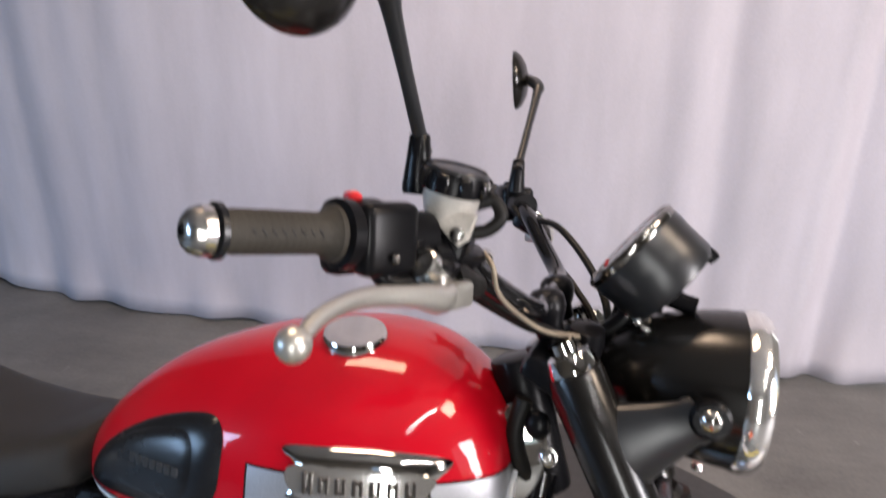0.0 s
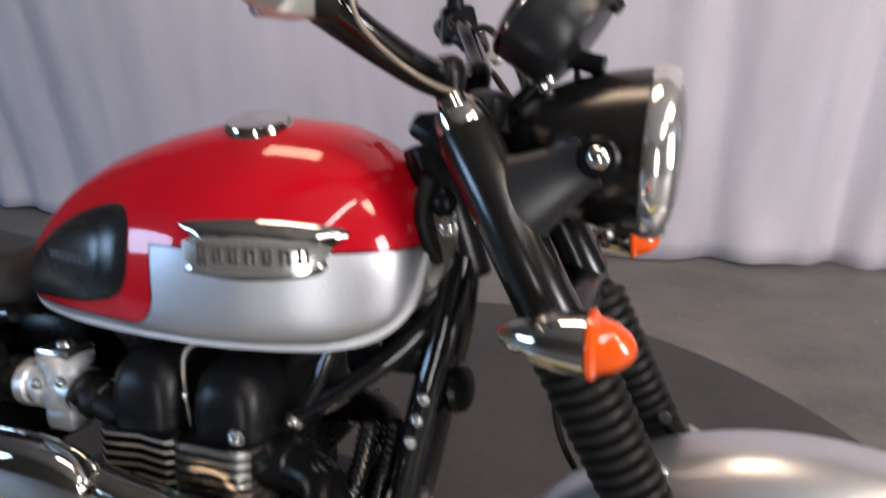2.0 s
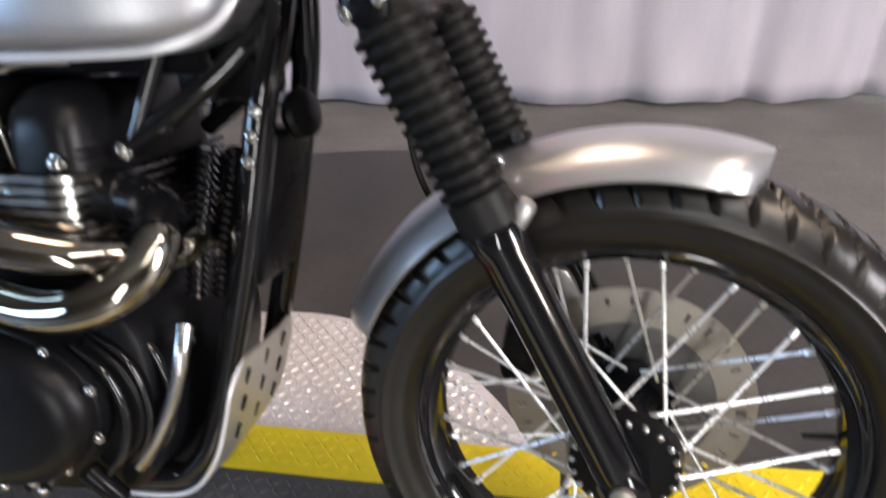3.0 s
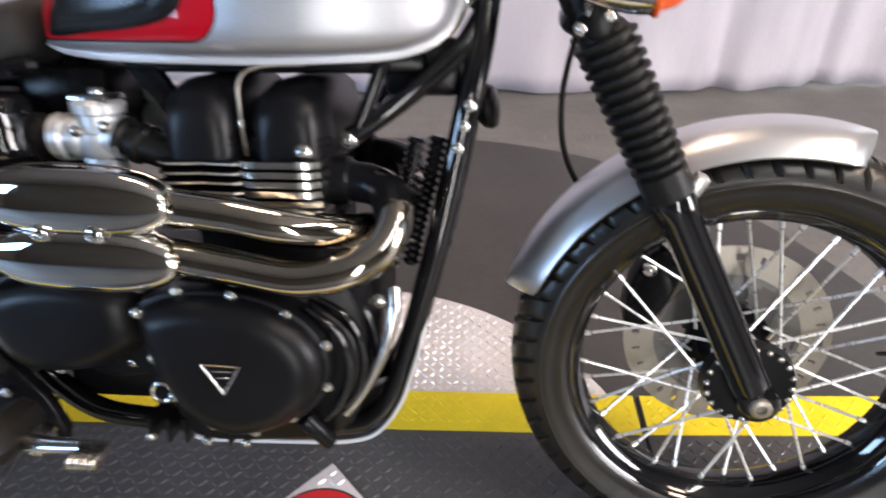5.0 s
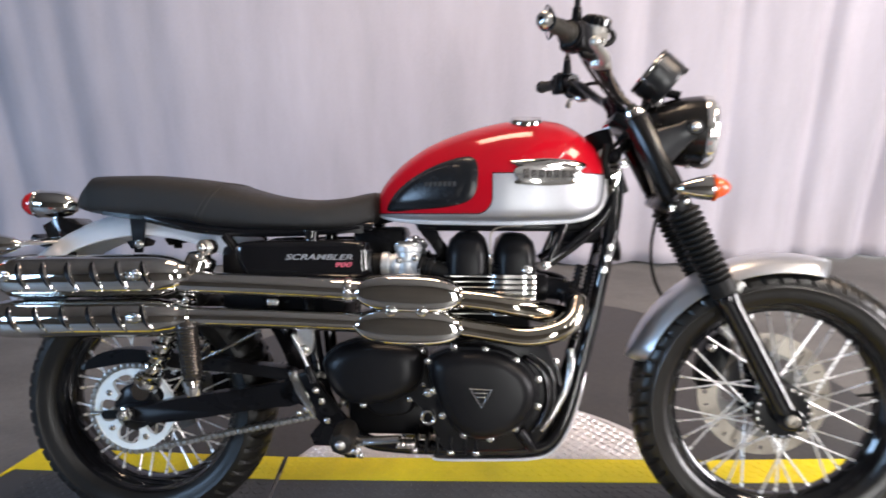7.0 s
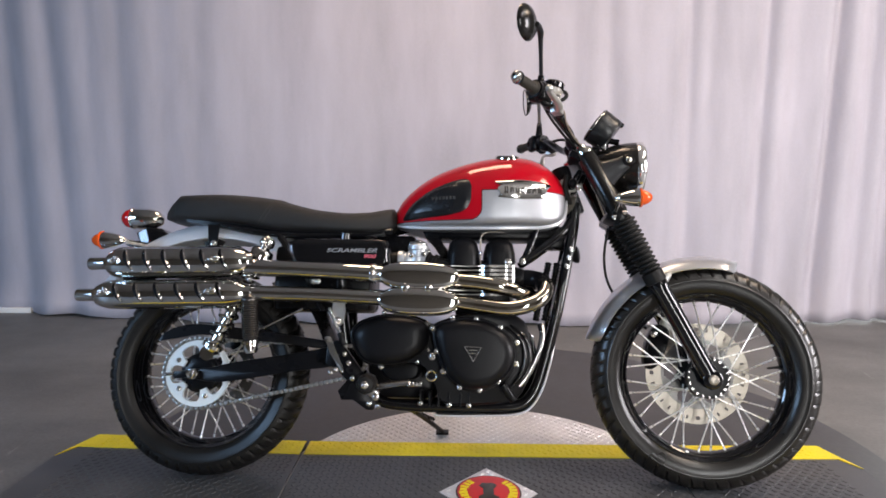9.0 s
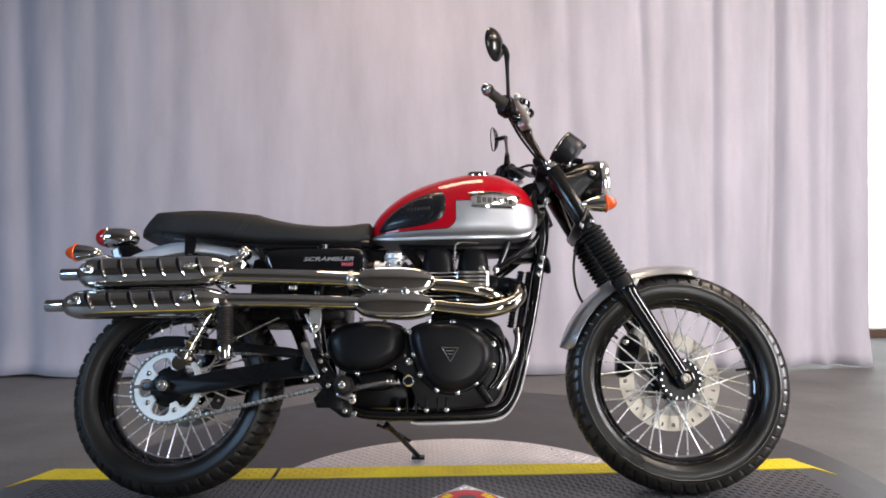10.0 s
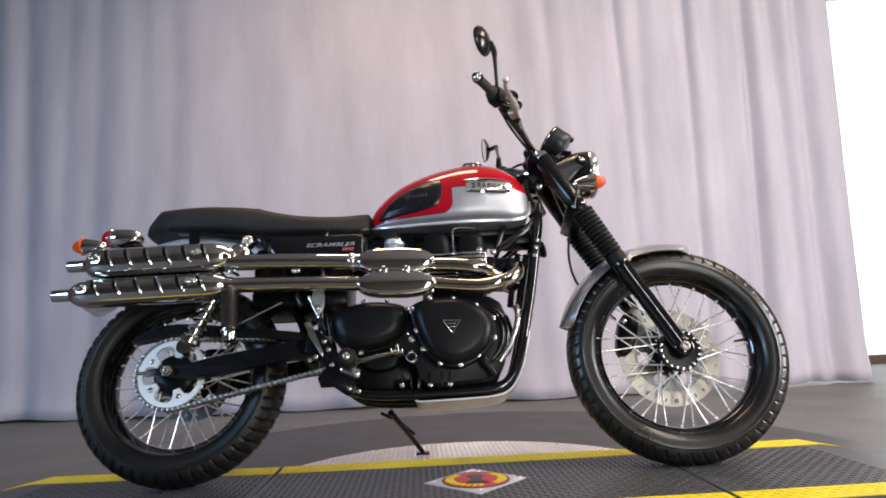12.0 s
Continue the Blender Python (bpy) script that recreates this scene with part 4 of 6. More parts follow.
fin2_edge = finish(skin(bmesh.new(), [[V(a * f, y, c * f) for a, c in FO2] for y, f in ((-0.0016, 0.99), (-0.0012, 1.004), (0.0012, 1.004), (0.0016, 0.99))], True, False))
for k in range(8):
    ribs = part("fin", fin2, SATIN, engine, "", Matrix.Translation((0.533, -0.010, 0.634 - k * 0.0118)) @ lay)
    part("machined_edge", fin2_edge, LEVER, ribs, "bright machined fin edge")
    part("fin", fin2, SATIN, engine, "", Matrix.Translation((0.627, 0.030, 0.634 - k * 0.0118)) @ lay)
part("cylinder_head", box((0.580, 0, 0.646), (0.185, 0.205, 0.024), 0.008), SATIN, engine)


def cam_cover(cx, w, top):
    o = [(cx - w, 0.630), (cx - w, top - 0.045), (cx - w * 0.86, top - 0.018), (cx - w * 0.5, top - 0.003), (cx, top), (cx + w * 0.5, top - 0.003), (cx + w * 0.86, top - 0.018), (cx + w, top - 0.045), (cx + w, 0.630)]
    rings = []
    for y, f in ((-0.128, 0.42), (-0.126, 0.60), (-0.120, 0.75), (-0.110, 0.865), (-0.096, 0.94), (-0.078, 0.98), (-0.055, 1), (0.092, 1), (0.114, 0.9), (0.127, 0.5)):
        rings.append([V(cx + (x - cx) * f, y, 0.630 + (z - 0.630) * (0.15 + 0.85 * f)) for x, z in o])
    return skin(bmesh.new(), rings)


for cx, w, top in ((0.525, 0.049, 0.730), (0.634, 0.048, 0.727)):
    part("cam_cover", cam_cover(cx, w, top), CAST, engine, "rounded matt black cam cover", None, 60)
    for dz in (0.012, 0.020):
        part("cover_groove", tube([(cx - w * 1.01, -0.098, 0.640 + dz), (cx - w * 0.75, -0.117, 0.640 + dz), (cx, -0.1255, 0.640 + dz), (cx + w * 0.75, -0.117, 0.640 + dz), (cx + w * 1.01, -0.098, 0.640 + dz)], 0.002, 6, 4), SATIN, engine)
part("breather_pipe", tube([(0.577, -0.100, 0.630), (0.577, -0.108, 0.69), (0.579, -0.106, 0.728), (0.60, -0.095, 0.742), (0.65, -0.08, 0.744)], 0.0024, 10, 6), DISC, engine)
repeats("head_bolt", BIGBOLT, STEEL, engine, [side_at(0.657, -0.128, 0.648), side_at(0.703, -0.086, 0.656), side_at(0.728, -0.066, 0.428), side_at(0.440, -0.135, 0.372)])
part("breather_clamp", cyl((0.577, -0.107, 0.672), (0.577, -0.107, 0.682), 0.0050, None, 12, 0.001), STEEL, engine)

# carburettors
CARB = surface("dull_grey_casting", (0.60, 0.62, 0.64), 0.40, 0.65, 0.22, 25, 260, 0.06, 0, 0.15)
for s in (-1, 1):
    y = s * 0.070
    carb = part("carburettor", lathe([(0, 0.024), (0.006, 0.028), (0.030, 0.028), (0.033, 0.024), (0.052, 0.024), (0.055, 0.031), (0.066, 0.032), (0.070, 0.028), (0.074, 0.012)], (0.388, y - 0.02 * (s < 0), 0.632), (0.04, 0, 1), 22), CARB, bike, "cast alloy carburettor")
    part("carburettor_cap", lathe([(0, 0.010), (0.010, 0.010), (0.013, 0.007)], (0.391, y - 0.02 * (s < 0), 0.704), (0.04, 0, 1), 12), STEEL, carb)
    part("intake_bell", lathe([(0, 0.030), (0.012, 0.031), (0.016, 0.027), (0.034, 0.027)], (0.296, y - 0.015, 0.654), (1, 0, 0.02), 22), RUBBER, carb, "black rubber intake trunk")
    part("throttle_body", lathe([(-0.022, 0.027), (-0.020, 0.030), (-0.006, 0.030), (-0.003, 0.025), (0.006, 0.025), (0.009, 0.030), (0.016, 0.030), (0.02, 0.027), (0.024, 0.024), (0.03, 0.028), (0.066, 0.028)], (0.352, y - 0.018, 0.655), (1, 0, 0), 20), CARB, carb)
    part("intake_boot", lathe([(0.012, 0.020), (0.014, 0.027), (0.02, 0.027), (0.024, 0.021), (0.034, 0.021), (0.036, 0.026), (0.044, 0.026), (0.047, 0.021), (0.075, 0.021), (0.09, 0.019)], (0.402, y - 0.018, 0.660), (1, 0.1 * s, -0.32), 22), RUBBER, carb)
    part("boot_clamp", lathe([(0, 0.023), (0.002, 0.025), (0.010, 0.025), (0.012, 0.023)], (0.440, y - 0.016, 0.648), (1, 0.1 * s, -0.32), 22), STEEL, carb)
    part("boot_clamp", lathe([(0, 0.0215), (0.003, 0.0235), (0.018, 0.0235), (0.020, 0.0215)], (0.462, y - 0.014, 0.641), (1, 0.1 * s, -0.32), 22), CARB, carb)
    part("carburettor_lid", box((0.390, y - 0.020 * (s < 0), 0.704), (0.050, 0.044, 0.012), 0.004), STEEL, carb)
    part("float_bowl", box((0.388, y - 0.018, 0.618), (0.042, 0.040, 0.03), 0.008), CARB, carb)
    repeats("carburettor_screw", BOLT, STEEL, carb, [side_at(0.372, y - 0.046 * 1 if s < 0 else y + 0.03, 0.667), side_at(0.408, y - 0.044 if s < 0 else y + 0.03, 0.672)])

# ---- exhaust ----
EY = -0.172
exhaust = part("exhaust", tube([(0.50, EY + 0.002, 0.529), (0.58, EY - 0.004, 0.518), (0.655, EY - 0.012, 0.510), (0.716, EY - 0.012, 0.522), (0.754, EY + 0.006, 0.546), (0.766, EY + 0.034, 0.578), (0.750, EY + 0.062, 0.600), (0.715, EY + 0.078, 0.606), (0.67, EY + 0.084, 0.606)], 0.0222, 20, 8), HEADER, bike, "high-level chrome twin exhaust with heat shields")
part("upper_header_pipe", tube([(0.50, EY + 0.004, 0.590), (0.58, EY - 0.002, 0.582), (0.640, EY - 0.002, 0.571), (0.698, EY + 0.026, 0.556), (0.742, EY + 0.085, 0.548), (0.762, EY + 0.165, 0.568), (0.752, EY + 0.225, 0.592), (0.71, EY + 0.250, 0.606), (0.67, EY + 0.256, 0.606)], 0.0222, 18, 8), HEADER, exhaust)
for y in (EY + 0.082, EY + 0.254):
    part("port_elbow", tube([(0.764, y - 0.050, 0.580), (0.755, y - 0.026, 0.594), (0.735, y - 0.010, 0.602), (0.70, y - 0.002, 0.606)], 0.0250, 18, 7), SATIN, exhaust, "black sleeve over the header bend")
    part("port_clamp", lathe([(0, 0.028), (0.012, 0.032), (0.030, 0.030), (0.036, 0.024), (0.060, 0.0225)], (0.672, y, 0.606), (1, 0, -0.02), 20), SATIN, exhaust)
part("lower_shield_tube", tube([(-0.10, EY - 0.006, 0.546), (0.10, EY - 0.006, 0.543), (0.31, EY - 0.004, 0.536)], 0.0225, 20, 5), CHROME, exhaust)
part("upper_shield_tube", tube([(-0.10, EY - 0.004, 0.620), (0.10, EY - 0.004, 0.614), (0.31, EY - 0.002, 0.604)], 0.0250, 20, 5), CHROME, exhaust)


def lobe(zc, half, x0, x1, tip):
    """A long flattened half shell, rounded at both ends, that wraps one pipe."""
    rings = []
    for i in range(41):
        u = -math.cos(math.pi * i / 40)
        w = half * (0.14 + 0.86 * math.sqrt(max(0.0, 1 - abs(u) ** 2.8)))
        deep = 0.0335 * (0.66 + 0.34 * w / half)
        x = x0 + (x1 - x0) * (u + 1) / 2
        z = zc + tip * (u + 1) / 2
        rings.append([V(x, EY - 0.002 - deep * max(0.0, math.cos(a)) ** 0.42, z + w * math.copysign(abs(math.sin(a)) ** 0.9, a)) for a in np.linspace(-1.5707, 1.5707, 25)])
    inner = [[V(p.x, p.y + 0.004, p.z) for p in reversed(ring)] for ring in rings]
    bm = skin(bmesh.new(), [a + b for a, b in zip(rings, inner)])
    rim = [ring[0] for ring in rings] + rings[-1][1:-1] + [ring[-1] for ring in reversed(rings)] + list(reversed(rings[0]))
    return tube([V(p.x, p.y - 0.001, p.z) for p in rim], 0.0018, 6, 1, bm, False)


shield = part("heat_shield", lobe(0.602, 0.0408, 0.288, 0.516, -0.006), CHROME, exhaust, "butterfly-shaped chrome heat shield", None, 60)
part("heat_shield_lobe", lobe(0.530, 0.0408, 0.288, 0.516, -0.004), CHROME, shield, "", None, 60)
repeats("shield_screw", bolt_mesh(0.0112, 0.010), CHROME, exhaust, [side_at(x, EY - 0.0265, 0.5655) for x in (0.365, 0.431)])
part("strap_clamp", lathe([(0, 0.027), (0.003, 0.029), (0.015, 0.029), (0.018, 0.027)], (0.262, EY - 0.003, 0.606), (1, 0, -0.03), 22), STEEL, exhaust)
repeats("clamp_screw", BOLT, STEEL, exhaust, [side_at(x, y, z) for x, y, z in ((0.270, EY - 0.030, 0.608), (0.10, EY - 0.016, 0.580), (0.112, EY - 0.016, 0.580), (-0.085, EY - 0.02, 0.584))])


def muffler(name, zc, r, x0, x1, tip, y, label):
    pr = [(x0 - tip, 0.0175), (x0 - tip + 0.002, 0.0185), (x0 - 0.012, 0.0185), (x0 - 0.004, 0.022), (x0, 0.030), (x0 + 0.014, r * 0.84), (x0 + 0.034, r * 0.97), (x0 + 0.06, r), (x1 - 0.075, r), (x1 - 0.045, r * 0.96), (x1 - 0.012, r * 0.80), (x1, r * 0.66), (x1 + 0.004, 0.027), (x1 + 0.02, 0.0255)]
    tilt = 0.02
    ob = part(name, lathe([(a - x0, q) for a, q in pr], (x0, y, zc - 0.006), (1, 0, tilt), 36), CHROME, exhaust, label, None, 50)
    part("tail_bore", lathe([(-tip - 0.001, 0.0125), (-tip + 0.02, 0.0125)], (x0, y, zc - 0.006), (1, 0, tilt), 16), SATIN, ob)
    # Dark patch on the shell in place of the shade inside a cut slot.
    slot = bmesh.new()
    rings = []
    for k in range(9):
        a = radians(-34 + k * 10)
        w = 0.0072 * math.sin(math.pi * (k + 0.35) / 8.7) ** 0.7 * (0.65 + 0.05 * k)
        x = 0.014 * (k / 8 - 0.5) * -2 - 0.004 * math.sin(math.pi * k / 8)
        rr = r + 0.0006
        rings.append([V(x - w, -rr * math.cos(a), rr * math.sin(a)), V(x + w, -rr * math.cos(a), rr * math.sin(a)), V(x + w, -(rr - 0.004) * math.cos(a), (rr - 0.004) * math.sin(a)), V(x - w, -(rr - 0.004) * math.cos(a), (rr - 0.004) * math.sin(a))])
    me = finish(skin(slot, rings))
    lip = finish(tube([V(q[1].x + 0.0008, q[1].y - 0.0006, q[1].z) for q in rings], [0.0010, 0.0028, 0.0030, 0.0028, 0.0026, 0.0022, 0.0020, 0.0016, 0.0010], 8, 2))
    n = 6
    for k in range(n):
        x = x0 + 0.075 + k * (x1 - x0 - 0.135) / (n - 1)
        m = Matrix.Translation((x, y, zc - 0.006 + tilt * (x - x0)))
        part("slot", me, SATIN, ob, "", m)
        part("slot_lip", lip, CHROME, ob, "", m)
    for x in (x0 + 0.036, x1 - 0.085):
        zz = zc - 0.006 + tilt * (x - x0) + 0.006
        part("screw_pad", egg((x, y - r * 0.96, zz), (0.017, 0.007, 0.013)), CHROME, ob)
        repeats("shield_screw", BOLT, CHROME, ob, [side_at(x + d, y - r * 0.96 - 0.005, zz + d * 0.4) for d in (-0.008, 0.008)])
    return ob


muffler("upper_muffler", 0.634, 0.0475, -0.512, -0.098, 0.060, EY - 0.004, "slotted chrome upper silencer")
muffler("lower_muffler", 0.541, 0.0430, -0.535, -0.100, 0.062, EY - 0.010, "slotted chrome lower silencer")
part("muffler_bracket", slab([(-0.47, 0.60), (-0.40, 0.60), (-0.36, 0.565), (-0.49, 0.565)], -0.150, -0.158, 0.001), SATIN, exhaust)

# ---- frame ----
chassis = part("frame", tube([(0.85, 0, 0.90), (0.74, 0, 0.885), (0.55, 0, 0.84), (0.35, 0, 0.775), (0.20, 0, 0.74)], 0.020, 14, 6), GLOSS, bike, "gloss black steel tube frame")
part("head_plate", slab(smooth_outline([(0.822, 0.915), (0.860, 0.918), (0.874, 0.880), (0.868, 0.838), (0.840, 0.805), (0.826, 0.84)], 3), -0.036, -0.042, 0.002), CHROME, chassis, "bright chrome plate beside the steering head")
part("steering_head", cyl((0.876, 0, 0.815), (0.828, 0, 0.965), 0.030, None, 22, 0.004), SATIN, chassis)
for s in (-1, 1):
    part("down_tube", tube([(0.872, s * 0.022, 0.845), (0.862, s * 0.042, 0.765), (0.846, s * 0.056, 0.690), (0.815, s * 0.062, 0.540), (0.780, s * 0.068, 0.400), (0.752, s * 0.072, 0.305), (0.725, s * 0.074, 0.255), (0.680, s * 0.075, 0.231), (0.55, s * 0.075, 0.226), (0.36, s * 0.074, 0.226), (0.27, s * 0.068, 0.245), (0.20, s * 0.064, 0.32), (0.17, s * 0.070, 0.44), (0.16, s * 0.090, 0.60), (0.17, s * 0.10, 0.735)], 0.0165, 14, 6), GLOSS, chassis)
    part("frame_strut", tube([(0.703, s * 0.078, 0.658), (0.765, s * 0.070, 0.700), (0.832, s * 0.050, 0.755), (0.862, s * 0.030, 0.800)], 0.0125, 12, 5), GLOSS, chassis)
    part("frame_strut", tube([(0.712, s * 0.080, 0.665), (0.735, s * 0.075, 0.720), (0.765, s * 0.06, 0.80)], 0.009, 12, 4), GLOSS, chassis)
    part("seat_rail", tube([(0.31, s * 0.085, 0.742), (0.10, s * 0.095, 0.730), (-0.08, s * 0.098, 0.735), (-0.24, s * 0.085, 0.765), (-0.30, s * 0.08, 0.775)], 0.012, 12, 5), GLOSS, chassis)
    part("rear_strut", tube([(-0.03, s * 0.108, 0.722), (0.045, s * 0.108, 0.62), (0.11, s * 0.106, 0.50)], 0.011, 12, 5), GLOSS, chassis)
    part("seat_bracket", slab([(-0.262, 0.775), (-0.222, 0.772), (-0.228, 0.715), (-0.232, 0.680), (-0.252, 0.680), (-0.258, 0.72)], s * 0.092, s * 0.098, 0.002), SATIN, chassis)
    part("fender_stay", slab([(-0.275, 0.706), (-0.225, 0.716), (-0.205, 0.708), (-0.212, 0.696), (-0.262, 0.688)], s * 0.085, s * 0.092, 0.002), SATIN, chassis)
repeats("frame_bolt", BOLT, STEEL, chassis, [side_at(x, -0.074, z) for x, z in ((0.850, 0.697), (0.843, 0.672), (0.836, 0.645))])
repeats("frame_bolt", BIGBOLT, STEEL, chassis, [side_at(-0.238, -0.099, 0.700)])
part("side_lug", slab(smooth_outline([(0.152, 0.520), (0.184, 0.520), (0.185, 0.472), (0.170, 0.455), (0.154, 0.468)], 3), -0.150, -0.160, 0.002), ALLOY, chassis, "grey alloy lug")
repeats("frame_bolt", BIGBOLT, STEEL, chassis, [side_at(0.168, -0.160, 0.471)])
part("side_panel_inner", box((0.10, 0, 0.60), (0.30, 0.19, 0.20), 0.02), SATIN, chassis)

def lettering(text, size, wide):
    """Raised slanted letters as one mesh, centred, reading along x."""
    cu = bpy.data.curves.new("text", "FONT")
    cu.body, cu.size, cu.shear, cu.align_x, cu.extrude, cu.offset = text, size, 0.30, "CENTER", 0.0005, 0.0001
    ob = bpy.data.objects.new("text", cu)
    me = bpy.data.meshes.new_from_object(ob)
    bpy.data.objects.remove(ob)
    me.transform(Matrix.Diagonal((wide, 1, 1, 1)))
    me.materials.clear()
    return me


# side covers with slanted lettering
for s in (-1, 1):
    cover = part("side_cover", dome(smooth_outline([(0.0, 0.690), (0.02, 0.708), (0.15, 0.712), (0.28, 0.712), (0.308, 0.700), (0.312, 0.66), (0.300, 0.628), (0.15, 0.622), (0.04, 0.630), (0.01, 0.655)], 3), s * 0.100, s * 0.150, 0.86), GLOSS, bike, "gloss black side cover", None, 60)
    face = pose(0, s * 0.1519, 0, 90, 0, 0 if s < 0 else 180)
    for text, size, wide, x, z, mat, label in (("SCRAMBLER", 0.0172, 1.62, 0.198, 0.670, WHITEBAR, "silver slanted lettering"), ("900", 0.0150, 1.65, 0.251, 0.654, PINKBAR, "red slanted numerals")):
        me = lettering(text, size, wide)
        part("lettering", me, mat, cover, label, Matrix.Translation((x, 0, z)) @ face)

# sump guard
GUARD = spline([(0.797, 0, 0.408), (0.790, 0, 0.382), (0.776, 0, 0.330), (0.757, 0, 0.275), (0.724, 0, 0.226), (0.680, 0, 0.207), (0.60, 0, 0.202), (0.47, 0, 0.199), (0.445, 0, 0.203)], 5)
rings = []
for p in GUARD:
    w = 0.086 if p.z < 0.37 else 0.086 - 0.5 * (p.z - 0.37)
    rings.append([V(p.x, -w, p.z + 0.001), V(p.x + 0.002, -w * 0.4, p.z - 0.001), V(p.x + 0.002, w * 0.4, p.z - 0.001), V(p.x, w, p.z + 0.001)])
gb = skin(bmesh.new(), rings, False, False)
skin(gb, [[V(q.x + 0.0015, q.y * 1.01, q.z - 0.0025) for q in ring] for ring in rings], False, False)
guard = part("sump_guard", gb, surface("guard_alloy", (0.46, 0.45, 0.42), 0.36, 0.75, 0.14, 10, 300, 0.02), bike, "silver sump guard with drilled slots", None, 30)
for s in (-1, 1):
    part("guard_rim", tube([ring[0] if s < 0 else ring[-1] for ring in rings], 0.0032, 8, 1, None, False), SEAM, guard)
# Dark blocks on the guard stand in for the shade in open slots.
slot = finish(box((0, 0, 0), (0.004, 0.008, 0.022), 0.0018))
repeats("guard_slot", slot, SATIN, guard, [Matrix.Translation((x + 0.004, y, z)) @ Matrix.Rotation(radians(18), 4, "Y") for x, z in ((0.788, 0.375), (0.778, 0.335), (0.765, 0.293)) for y in (-0.050, 0.0, 0.050)])

# swing arm, shocks, chain
swing = part("swing_arm", cyl((0.125, -0.13, 0.365), (0.125, 0.13, 0.365), 0.028, None, 20, 0.004), SATIN, bike, "black steel swing arm")
for s in (-1, 1):
    part("arm_tube", slab(smooth_outline([(0.15, 0.392), (0.06, 0.378), (-0.14, 0.346), (-0.215, 0.328), (-0.280, 0.321), (-0.296, 0.310), (-0.280, 0.299), (-0.215, 0.288), (-0.14, 0.292), (0.06, 0.326), (0.15, 0.340)], 3), s * 0.098, s * 0.130, 0.006), SATIN, swing)
    part("axle_plate", slab([(-0.320, 0.306), (-0.314, 0.317), (-0.242, 0.320), (-0.240, 0.299), (-0.314, 0.296)], s * 0.130, s * 0.137, 0.002), SATIN, swing)
    part("axle_nut", lathe([(0, 0.017), (0.002, 0.017), (0.003, 0.0135), (0.016, 0.0135), (0.018, 0.011), (0.018, 0.007), (0.010, 0.006)], (REAR.x, s * 0.136, REAR.z), (0, s, 0), 6), STEEL, swing)
    part("chain_adjuster", cyl((-0.312, s * 0.128, 0.309), (-0.345, s * 0.128, 0.307), 0.005, None, 10), STEEL, swing)
    shock = part("shock_absorber", cyl((-0.208, s * 0.148, 0.372), (-0.120, s * 0.146, 0.555), 0.0165, None, 16), CHROME, bike, "chrome spring shock absorber")
    lo, hi = V(-0.198, s * 0.148, 0.393), V(-0.075, s * 0.146, 0.655)
    ax = (hi - lo).normalized()
    fr = frame_on(ax)
    turns, pts_ = 11, []
    for k in range(turns * 10 + 1):
        a = 2 * math.pi * k / 10
        pts_.append(lo + ax * ((hi - lo).length * k / (turns * 10)) + fr @ V(0.0245 * math.cos(a), 0.0245 * math.sin(a), 0))
    part("spring", tube(pts_, 0.0048, 8, 1, None, False), CHROME, shock, "chrome coil spring")
    part("lower_eye", lathe([(-0.018, 0.010), (-0.018, 0.0215), (0.018, 0.0215), (0.018, 0.010)], (-0.208, s * 0.148, 0.372), (0, 1, 0), 20), CHROME, shock)
    part("spring_cup", lathe([(0, 0.022), (0.008, 0.031), (0.018, 0.031), (0.022, 0.026)], lo - ax * 0.015, ax, 22), CHROME, shock)
    part("top_shroud", lathe([(0, 0.030), (0.004, 0.0335), (0.050, 0.0335), (0.056, 0.031), (0.060, 0.024), (0.066, 0.013)], hi - ax * 0.034, ax, 24), CHROME, shock, "domed chrome shroud")
    part("top_eye", lathe([(-0.018, 0.008), (-0.018, 0.018), (0.014, 0.018), (0.018, 0.014), (0.020, 0.008)], (-0.055, s * 0.148, 0.696), (0, s, 0), 20), STEEL, shock)
    part("top_nut", lathe([(0, 0.011), (0.006, 0.011), (0.012, 0.007), (0.014, 0.002)], (-0.055, s * 0.168, 0.696), (0, s, 0), 14), CHROME, shock)
canister = part("reservoir_canister", lathe([(0, 0.008), (0.0, 0.013), (0.012, 0.013), (0.014, 0.019), (0.03, 0.019), (0.034, 0.0215), *[(0.036 + k * 0.0062 + d, 0.0238 if d else 0.0222) for k in range(17) for d in (0, 0.0025)], (0.145, 0.0235), (0.15, 0.020), (0.16, 0.012)], (-0.071, -0.190, 0.384), (-0.10, 0, 1), 24), surface("smoked_metal", (0.055, 0.052, 0.05), 0.24, 0.7), bike, "smoky metal canister hanging below the silencers")
part("canister_cap", lathe([(0, 0.010), (0.002, 0.017), (0.012, 0.020), (0.026, 0.0205), (0.028, 0.0245), (0.036, 0.0245), (0.038, 0.022)], (-0.0705, -0.190, 0.372), (-0.10, 0, 1), 20), CHROME, canister)


